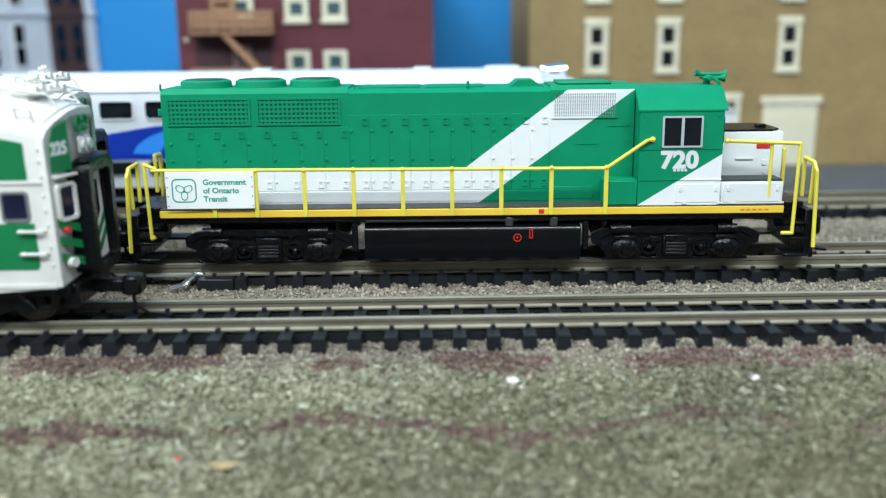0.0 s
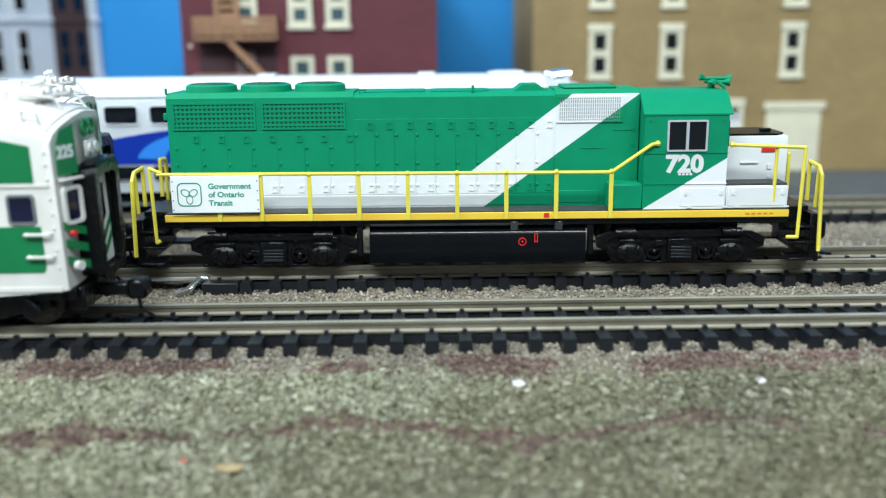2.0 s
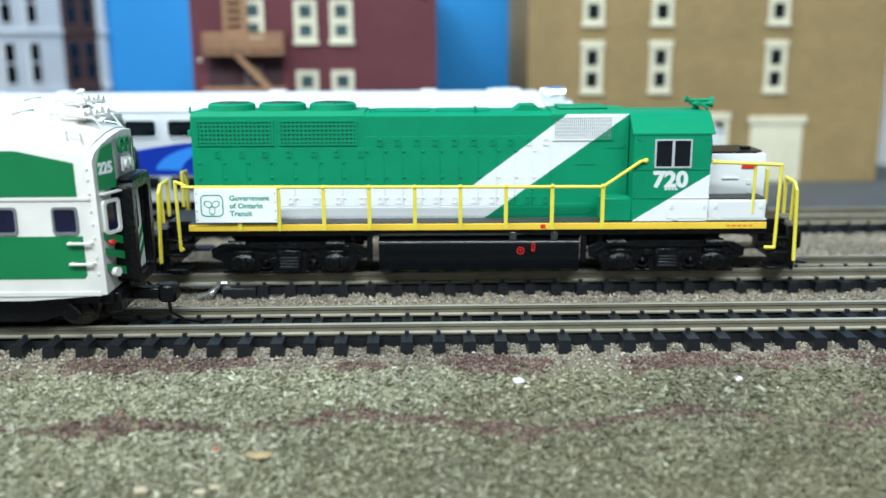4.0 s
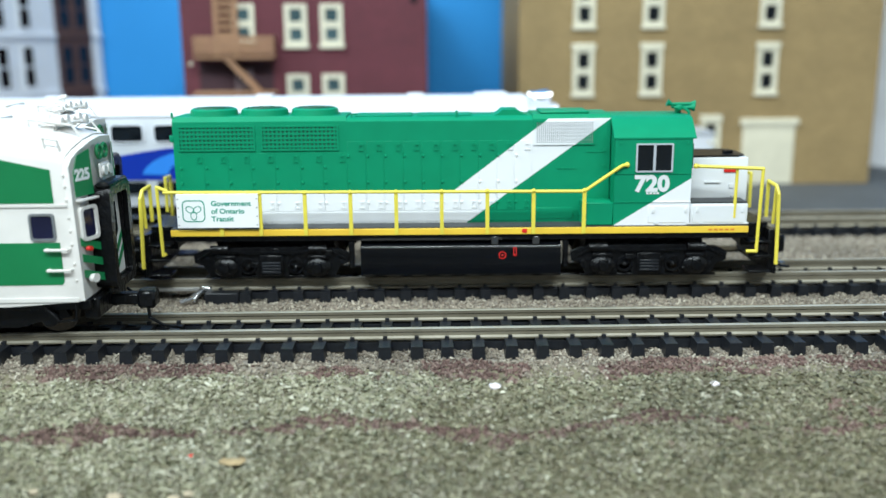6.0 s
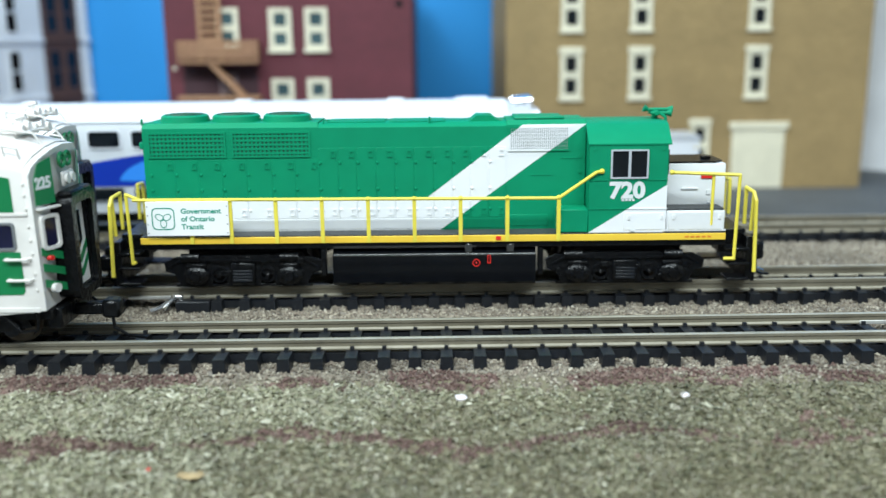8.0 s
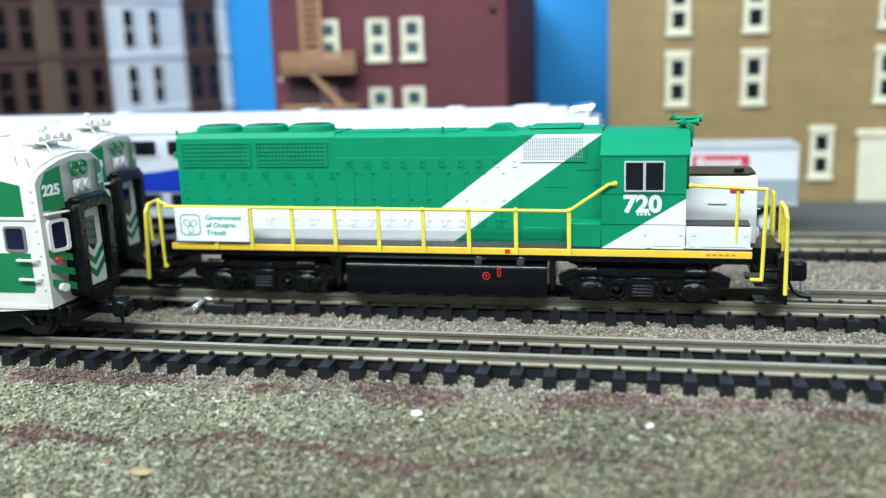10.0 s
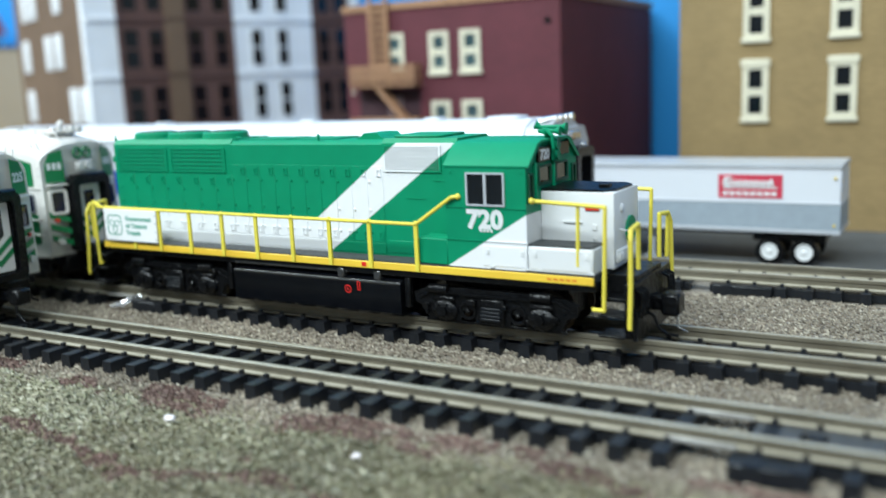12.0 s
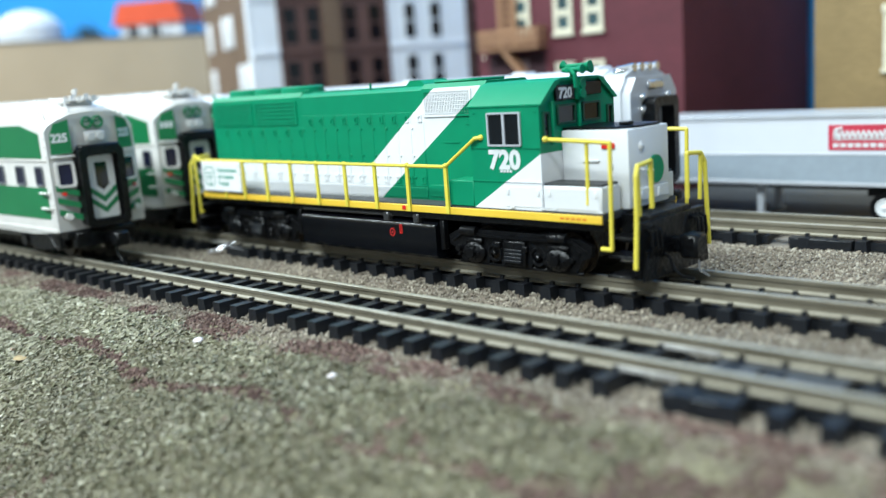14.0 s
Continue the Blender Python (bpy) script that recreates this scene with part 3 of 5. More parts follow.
    for (a, b), top in [(d, 26.9) for d in doors] + [(d, 28.9) for d in doors2]:
        for s, y in ((-1, HN), (1, HF)):
            lo, hi = sorted((y - s * 0.2, y + s * 0.06))
            dr = part("hood_door", box(B(), a + 0.09, lo, 16.0, b - 0.09, hi, top, 0.04), LIVERY, loco)
            if s < 0:
                for z in (top - 1.75, 16.5):
                    part("latch", ring(B(), [(b - 1.35, z), (b - 0.4, z), (b - 0.4, z + 1.3), (b - 1.35, z + 1.3)], [(b - 1.15, z + 0.2), (b - 0.6, z + 0.2), (b - 0.6, z + 1.0), (b - 1.15, z + 1.0)], "y", y - 0.2, y - 0.03), LIVERY, dr)
                for z in (17.6, 21.4, top - 2.7):
                    part("hinge", cyl(B(), (a + 0.3, y - 0.02, z), (a + 0.3, y - 0.24, z), 0.3, 8, 0.2), LIVERY, dr)
    for s, y in ((-1, HN), (1, HF)):
        lo, hi = sorted((y - s * 0.2, y + s * 0.1))
        part("kick_panel", box(B(), -44.6, lo, 14.0, 19.9, hi, 15.85, 0.06), LIVERY, loco)
        part("filter_door", box(B(), 20.6, lo, 14.3, 27.6, hi, 16.4, 0.06), LIVERY, loco)
    bm = B()
    for x0, z in ((29.8, 26.6), (24.5, 23.6)):
        box(bm, x0, HN - 0.1, z, x0 + 3.6, HN, z + 0.15)
    for x, z in ((33.2, 27.0), (33.2, 24.2)):
        cyl(bm, (x, HN - 0.15, z), (x, HN, z), 0.3, 8)
    part("seam", bm, LIVERY, loco)
    # hood end detail
    bm = B()
    box(bm, X0 - 0.5, YC - 2.0, 28.5, X0 + 0.3, YC + 2.0, 31.0, 0.2)
    cyl(bm, (X0 - 0.9, YC - 0.9, 30.0), (X0, YC - 0.9, 30.0), 0.7, 12)
    cyl(bm, (X0 - 0.9, YC + 0.9, 30.0), (X0, YC + 0.9, 30.0), 0.7, 12)
    for z in (24, 26, 28, 30):
        tube(bm, [(X0 + 0.3, YC + 4.2, z), (X0 - 0.4, YC + 4.2, z), (X0 - 0.4, YC + 5.4, z), (X0 + 0.3, YC + 5.4, z)], 0.12, 5)
    box(bm, X0 - 0.3, HN - 0.1, 29.0, X0 + 0.3, HN + 0.9, 30.2, 0.1)
    part("rear_headlight", bm, GREEN, loco)

    # cab
    CN, CF = YC - 9.8, YC + 9.8
    bm = B()
    prof = [(CN, 13.75), (CF, 13.75), (CF, 29.5), (CF - 3.4, 32.5), (CF - 4.8, 32.9), (CN + 4.8, 32.9), (CN + 3.4, 32.5), (CN, 29.5)]
    prism(bm, prof, "x", 34.4, 48.2)
    cab = part("cab", bm, LIVERY, loco, "green cab with white slanted corner")
    prof2 = [(CN - 0.12, 29.4), (CN - 0.12, 29.65), (CN + 3.35, 32.7), (CN + 4.8, 33.1), (CF - 4.8, 33.1), (CF - 3.35, 32.7), (CF + 0.12, 29.65), (CF + 0.12, 29.4), (CF - 0.5, 29.4), (CF - 4.8, 32.7), (CN + 4.8, 32.7), (CN + 0.5, 29.4)]
    part("cab_roof", prism(B(), prof2, "x", 34.15, 48.75), GREEN, cab, "green sloped cab roof")
    for s, y in ((-1, CN), (1, CF)):
        lo, hi = sorted((y, y + s * 0.12))
        part("belt_seam", box(B(), 34.4, lo, 23.1, 48.3, hi, 23.24), LIVERY, cab)
        part("belt_seam", box(B(), 34.4, lo, 17.95, 48.3, hi, 18.12), LIVERY, cab)
        lo, hi = sorted((y - s * 0.05, y + s * 0.3))
        win = part("side_window", ring(B(), rbox_pts(38.1, 23.45, 44.75, 28.6, 0.2), rbox_pts(38.4, 23.72, 44.45, 28.33, 0.12), "y", lo, hi), SILVER, cab, "silver framed sliding cab window")
        part("window_bar", box(B(), 41.2, lo, 23.72, 41.65, hi - 0.02 if s > 0 else hi, 28.3), SILVER, win)
        lo, hi = sorted((y - s * 0.05, y + s * 0.06))
        for a, b in ((38.3, 41.25), (41.6, 44.55)):
            part("window_pane", box(B(), a, lo, 23.65, b, hi, 28.4), GLASS, win, "dark cab glass")
        n = lettering("720", 3.95, (38.0, y + s * 0.02, 20.05) if s < 0 else (44.9, y + s * 0.02, 20.05), (-s, 0, 0), (0, 0, 1), 0.06, 0.045, stretch=1.06)
        part("number", n, WHITE, cab, "white painted number 720")
        bm = B()
        for k in range(4):
            x = 40.2 + k * 0.62
            lo, hi = sorted((y, y + s * 0.05))
            box(bm, x, lo, 19.45, x + 0.45, hi, 19.8)
        part("class_lettering", bm, WHITE, cab, "tiny class lettering as bars")
    bm = B()
    for x in (35.3, 47.4):
        cyl(bm, (x, CN - 0.12, 28.6), (x, CN, 28.6), 0.2, 8)
    part("rivet", bm, GREEN, cab)
    # cab front: panes, number board, posts
    xf = 48.2
    for y0, y1, z0, z1 in ((CN + 0.7, CN + 2.3, 24.0, 28.4), (CF - 2.3, CF - 0.7, 24.0, 28.4), (YC - 5.6, YC - 0.9, 26.2, 29.2), (YC + 0.9, YC + 5.6, 26.2, 29.2)):
        w = part("front_window", ring(B(), rbox_pts(y0, z0, y1, z1, 0.25), rbox_pts(y0 + 0.3, z0 + 0.3, y1 - 0.3, z1 - 0.3, 0.2), "x", xf, xf + 0.35), GREEN_DARK, cab)
        part("window_pane", box(B(), xf, y0 + 0.25, z0 + 0.25, xf + 0.08, y1 - 0.25, z1 - 0.25), GLASS, w, "dark cab glass")
    nb = part("number_board", box(B(), xf, YC - 6.0, 29.75, xf + 0.5, YC - 1.2, 32.1, 0.12), BLACK_GLOSS, cab, "black number board")
    part("number", lettering("720", 2.2, (xf + 0.5, YC - 5.4, 30.15), (0, 1, 0), (0, 0, 1), 0.05, 0.03), WHITE, nb, "white numerals")
    nb = part("number_board", box(B(), xf, YC + 1.3, 30.2, xf + 0.5, YC + 5.8, 32.3, 0.12), BLACK_GLOSS, cab, "black number board")
    bm = B()
    box(bm, xf, YC - 1.1, 29.6, xf + 0.9, YC + 1.1, 33.0, 0.25)
    cyl(bm, (xf + 0.8, YC, 30.5), (xf + 1.2, YC, 30.5), 0.75, 14)
    cyl(bm, (xf + 0.8, YC, 32.0), (xf + 1.2, YC, 32.0), 0.75, 14)
    part("headlight", bm, GREEN, cab, "green twin headlight housing")
    bm = B()
    for y in (CN + 2.7, YC - 0.3):
        box(bm, xf, y, 23.5, xf + 0.55, y + 0.55, 29.8, 0.1)
    part("window_post", bm, GREEN, cab)
    # horn
    bm = B()
    for y, x0, x1, z in ((YC - 1.3, 46.6, 49.4, 34.2), (YC, 46.2, 49.9, 34.75), (YC + 1.3, 46.7, 49.2, 34.2)):
        cyl(bm, (x0, y, z), (x1, y, z), 0.32, 10, 0.38)
        cyl(bm, (x1, y, z), (x1 + 0.9, y, z), 0.36, 12, 0.75)
    cyl(bm, (46.3, YC, 34.75), (45.6, YC, 35.05), 0.36, 10, 0.7)
    box(bm, 47.2, YC - 1.8, 33.75, 48.1, YC + 1.8, 34.65, 0.15)
    cyl(bm, (47.6, YC, 33.0), (47.6, YC, 34.0), 0.6, 10)
    tube(bm, [(48.0, YC - 1.5, 34.4), (49.2, YC - 1.9, 33.5), (49.3, YC - 1.9, 31.5)], 0.3, 6)
    part("horn", bm, GREEN, cab, "green three-chime roof horn")

    # low nose, battery boxes
    part("nose", box(B(), 48.2, YC - 4.6, 13.75, 60.0, YC + 6.4, 25.3, 0.28, 2), WHITE, loco, "white short hood")
    part("nose_top", prism(B(), [(48.3, YC - 4.3), (58.2, YC - 4.3), (59.7, YC - 2.6), (59.7, YC + 4.4), (58.2, YC + 6.1), (48.3, YC + 6.1)], "z", 25.3, 25.65), BLACK, loco, "black anti-glare nose top")
    part("nose_cleat", box(B(), 56.4, YC - 1.4, 25.65, 58.0, YC + 0.2, 26.2, 0.1), BLACK, loco)
    part("marker_light", box(B(), 55.5, YC - 4.85, 22.55, 57.8, YC - 4.6, 23.4, 0.08), RED, loco, "red marker light")
    bm = B()
    box(bm, 52.0, YC - 4.9, 20.65, 55.0, YC - 4.6, 20.9)
    box(bm, 56.6, YC - 4.8, 19.6, 57.4, YC - 4.6, 20.5, 0.05)
    box(bm, 56.8, YC - 4.8, 18.0, 57.3, YC - 4.6, 18.4, 0.05)
    part("nose_vent", bm, WHITE, loco)
    bm = B()
    ball(bm, (60.0, YC - 1.3, 22.6), 0.75, (0.5, 1, 1), 12)
    part("nose_lamp", bm, WHITE, loco, "round white nose lamp")
    part("emblem", cyl(B(), (60.0, YC + 2.3, 18.9), (60.3, YC + 2.3, 18.9), 2.1, 32), GREEN, loco, "round green emblem")
    bm = B()
    box(bm, 60.0, YC - 3.9, 14.6, 60.35, YC + 5.6, 16.5, 0.12)
    tube(bm, [(60.0, YC - 1.8, 19.4), (60.7, YC - 1.8, 19.3), (60.7, YC + 0.8, 18.9)], 0.14, 6)
    for y in (-3.4, -2.4, 2.4):
        box(bm, 60.3, YC + y, 14.9, 60.6, YC + y + 0.6, 16.1, 0.05)
    part("nose_door", bm, WHITE, loco)
    for s, ya, yb in ((-1, CN, CN + 4.7), (1, CF - 4.7, CF)):
        part("battery_box", box(B(), 28.9, ya, 13.75, 34.4, yb, 18.0, 0.2), LIVERY, loco, "green low equipment box")
        part("battery_box", box(B(), 48.3, ya, 13.75, 58.7, yb, 17.6, 0.15), WHITE, loco, "white low equipment box")
        part("box_tread", box(B(), 48.4, ya + 0.2, 17.6, 58.5, yb - 0.2, 17.95), DECK, loco, "dark grey tread")
        if s < 0:
            for a, b in ((40.7, 48.1), (48.7, 58.4)):
                d = part("box_door", box(B(), a, ya - 0.1, 14.2, b, ya + 0.05, 17.3, 0.05), LIVERY if a < 48 else WHITE, loco)
                bm = B()
                for x in (a + 0.6, b - 0.9):
                    box(bm, x, ya - 0.22, 16.0, x + 0.5, ya - 0.05, 16.9, 0.05)
                    box(bm, x + 0.6, ya - 0.2, 13.95, x + 1.4, ya - 0.05, 14.2)
                part("latch", bm, WHITE, d)

    # fuel tank with its fittings
    bm = B()
    prism(bm, [(YN + 0.9, 4.4), (YF - 0.9, 4.4), (YF - 0.4, 4.9), (YF - 0.4, 9.9), (YF - 1.3, 10.5), (YF - 1.9, 11.2), (YN + 1.9, 11.2), (YN + 1.3, 10.5), (YN + 0.4, 9.9), (YN + 0.4, 4.9)], "x", -11.5, 25.1)
    tank = part("fuel_tank", bm, BLACK_GLOSS, loco, "glossy black fuel tank")
    seam = mat("polished_black", (0.03, 0.03, 0.03), 0.22, var=0.05, spec=0.9)
    # polished bead added along the tank edge to draw its glint as a line
    part("tank_seam", cyl(B(), (-11.4, YN + 0.6, 9.95), (25.0, YN + 0.6, 9.95), 0.3, 16), seam, tank, "shiny bead added to draw the glint along the tank edge")
    bm = B()
    torus(bm, (14.4, YN + 0.5, 8.4), (0, 1, 0), 0.62, 0.14, 18, 6)
    ball(bm, (14.4, YN + 0.45, 8.4), 0.2, n=8)
    part("filler_cap", bm, RED, tank, "red ringed filler cap")
    part("fuel_gauge", ring(B(), [(16.4, 8.3), (17.0, 8.3), (17.0, 9.9), (16.4, 9.9)], [(16.55, 8.45), (16.85, 8.45), (16.85, 9.75), (16.55, 9.75)], "y", YN + 0.3, YN + 0.75), RED, tank, "small red gauge frame")
    bm = B()
    cyl(bm, (-11.2, YN + 1.0, 11.5), (14.4, YN + 1.0, 11.5), 0.42, 16)
    for x in (13.0, 20.5):
        box(bm, x - 0.7, YN + 0.3, 10.3, x + 0.7, YN + 1.6, 12.0, 0.2)
    part("air_reservoir", bm, seam, loco, "black air reservoir pipe")
    for x in (-13.2, 26.0):
        part("pipe_bracket", box(B(), x - 0.5, YN + 1.0, 6.0, x + 0.5, YN + 2.2, 11.6, 0.15), BLACK, loco)
    for xc in (-28.0, 41.4):
        loco_truck(loco, xc, YC)

    # steps, pilots, couplers, hoses
    for e, s in ((X1, 1), (X0, -1)):
        a = lambda d: e + s * d
        def bx(bm, d0, y0, z0, d1, y1, z1, bev=0.1):
            p, q = sorted((a(d0), a(d1)))
            return box(bm, p, y0, z0, q, y1, z1, bev)
        bm = B()
        bx(bm, 0.2, YN + 4.6, 9.0, 5.0, YF - 4.6, 13.3)
        bx(bm, 4.2, YN + 1.2, 4.6, 5.4, YF - 1.2, 12.6)
        part("pilot", bm, BLACK, loco, "black pilot and step block")
        for ya, yb in ((YN, YN + 4.2), (YF - 4.2, YF)):
            for k, z in enumerate((4.8, 7.6, 10.2)):
                part("step", bx(B(), 0.6, ya + 0.3 * k, z, 4.6, yb, z + 0.45), BLACK, loco)
        bm = B()
        bx(bm, 5.0, YC - 1.2, 7.2, 8.4, YC + 1.2, 9.4, 0.25)
        bx(bm, 7.2, YC - 1.9, 6.6, 10.0, YC + 1.6, 10.0, 0.4)
        part("coupler", bm, BLACK, loco, "black knuckle coupler")
        bm = B()
        tube(bm, [(a(5.6), YC - 3.5, 7.6), (a(6.8), YC - 3.6, 7.0), (a(7.6), YC - 3.7, 5.2), (a(8.8), YC - 3.6, 4.4), (a(10.5), YC - 3.4, 4.2)], 0.25, 6)
        part("air_hose", bm, BLACK, loco, "curved black air hose")
        bm = B()
        tube(bm, [(a(9.2), YC, 6.2), (a(9.4), YC, 4.6), (a(10.8), YC + 0.2, 3.9)], 0.16, 6)
        part("trip_pin", bm, CHROME, loco, "curved metal trip pin")
        for k, dy in enumerate((-7.5, -6.3, -5.2, 5.2, 6.3, 7.5)):
            part("mu_hose", tube(B(), [(a(5.3), YC + dy, 11.6), (a(6.3), YC + dy, 11.2), (a(6.5), YC + dy, 8.6 + 0.5 * (k % 2)), (a(6.1), YC + dy, 7.6)], 0.26, 6), BLACK, loco, "short black hose")
        bm = B()
        prism(bm, [(YN + 1.4, 4.3), (YF - 1.4, 4.3), (YF - 2.0, 8.6), (YN + 2.0, 8.6)], "x", *sorted((a(5.4), a(6.0))))
        part("pilot_plate", bm, BLACK, loco)
        # yellow stanchions by the steps and across the end
        for y, t in ((YN - 0.1, 1), (YF + 0.1, -1)):
            bm = B()
            tube(bm, [(a(-0.2) if s > 0 else a(1.0), y + t * 0.1, 8.9 if s > 0 else 9.2), (a(1.6), y, 8.9), (a(1.9), y, 21.5 if s < 0 else 24.0)] + ([(a(-10.2), y + t * 1.2, 24.4)] if s > 0 else [(a(0.0), y, 20.7)]), 0.32, 8)
            part("step_handrail", bm, YELLOW, loco, "yellow step handrail")
            bm = B()
            tube(bm, [(a(5.4), y + t * 0.1, 6.4), (a(5.4), y + t * 0.6, 12.5), (a(5.3), y + t * 0.9, 19.2), (a(5.1), y + t * 1.7, 20.6), (a(4.9), y + t * 5.4, 20.9), (a(4.9), y + t * 5.5, 14.2)], 0.36, 8)
            part("corner_handrail", bm, YELLOW, loco, "yellow corner handrail")
            part("inner_post", tube(B(), [(a(5.1), y + t * 1.7, 20.5), (a(5.0), y + t * 2.0, 13.6)], 0.32, 8), YELLOW, loco)
    bm = B()
    tube(bm, [(56.4, CN + 0.1, 24.2), (56.3, CN + 0.1, 15.0)], 0.3, 8)
    part("stanchion", bm, YELLOW, loco)
    # walkway handrails
    for y, s in ((YN - 0.15, -1), (YF + 0.15, 1)):
        posts = [-46.4, -36.4, -29.3, -21.2, -13.0, -4.8, 3.4, 11.6, 19.9, 29.0]
        hr = part("handrail", tube(B(), [(-46.6, y, 20.5), (29.0, y, 20.2), (35.6, y - s * 0.2, 24.7), (36.6, y - s * 0.6, 24.8)], 0.3, 8), YELLOW, loco, "long yellow walkway handrail")
        for x in posts[1:]:
            bm = B()
            prism(bm, [(x - 0.34, 12.5), (x + 0.34, 12.5), (x + 0.34, 20.3), (x - 0.34, 20.3)], "y", y - 0.2, y + 0.2)
            ball(bm, (x, y, 20.35), 0.45, n=8)
            part("post", bm, YELLOW, hr)
        bm = B()
        ball(bm, (36.6, y - s * 0.6, 24.8), 0.5, n=8)
        ball(bm, (49.0, y - s * 0.9, 24.45), 0.5, n=8)
        part("rail_end", bm, YELLOW, hr)

    # sign on the walkway rail
    SY = YN - 0.75
    sign = part("sign_board", box(B(), -44.2, SY, 14.1, -29.5, SY + 0.3, 20.3, 0.04), mat("sign_white", (0.80, 0.80, 0.80), 0.4, var=0.02), loco, "white sign board with green emblem and words")
    ink = mat("sign_green_ink", (0.015, 0.27, 0.18), 0.5, var=0.05)
    part("words", lettering("Government\nof Ontario\nTransit", 1.28, (-38.0, SY - 0.0, 18.15), (1, 0, 0), (0, 0, 1), 0.03, 0.028, stretch=1.08, lines=1.1), ink, sign, "green printed words")
    em = part("emblem", ring(B(), rbox_pts(-43.2, 15.2, -39.1, 19.2, 0.9), rbox_pts(-43.0, 15.4, -39.3, 19.0, 0.72), "y", SY - 0.03, SY), ink, sign, "green outlined emblem")
    bm = B()
    for k in range(3):
        a0 = radians(90 + 120 * k)
        cx, cz = -41.15 - 0.75 * math.cos(a0), 17.1 - 0.75 * math.sin(a0)
        o = [(cx + 0.85 * math.cos(a0 + 0.0) * math.cos(t) - 0.6 * math.sin(a0) * math.sin(t), cz + 0.85 * math.sin(a0) * math.cos(t) + 0.6 * math.cos(a0) * math.sin(t)) for t in [2 * math.pi * i / 16 for i in range(16)]]
        i_ = [(cx + (px_ - cx) * 0.78, cz + (pz_ - cz) * 0.78) for px_, pz_ in o]
        ring(bm, o, i_, "y", SY - 0.03 - 0.005 * k, SY)
    part("petals", bm, ink, em)
    bm = B()
    for x in (-43.9, -29.8):
        for z in (14.6, 16.2, 17.8, 19.4):
            cyl(bm, (x, SY - 0.06, z), (x, SY, z), 0.12, 6)
    part("rivet", bm, GREY, sign)
    # the model sits a little askew on its track
    loco.location.y += 0.35 * MM
    loco.rotation_euler = (0, 0, radians(-1.0))
    return loco


build_loco()


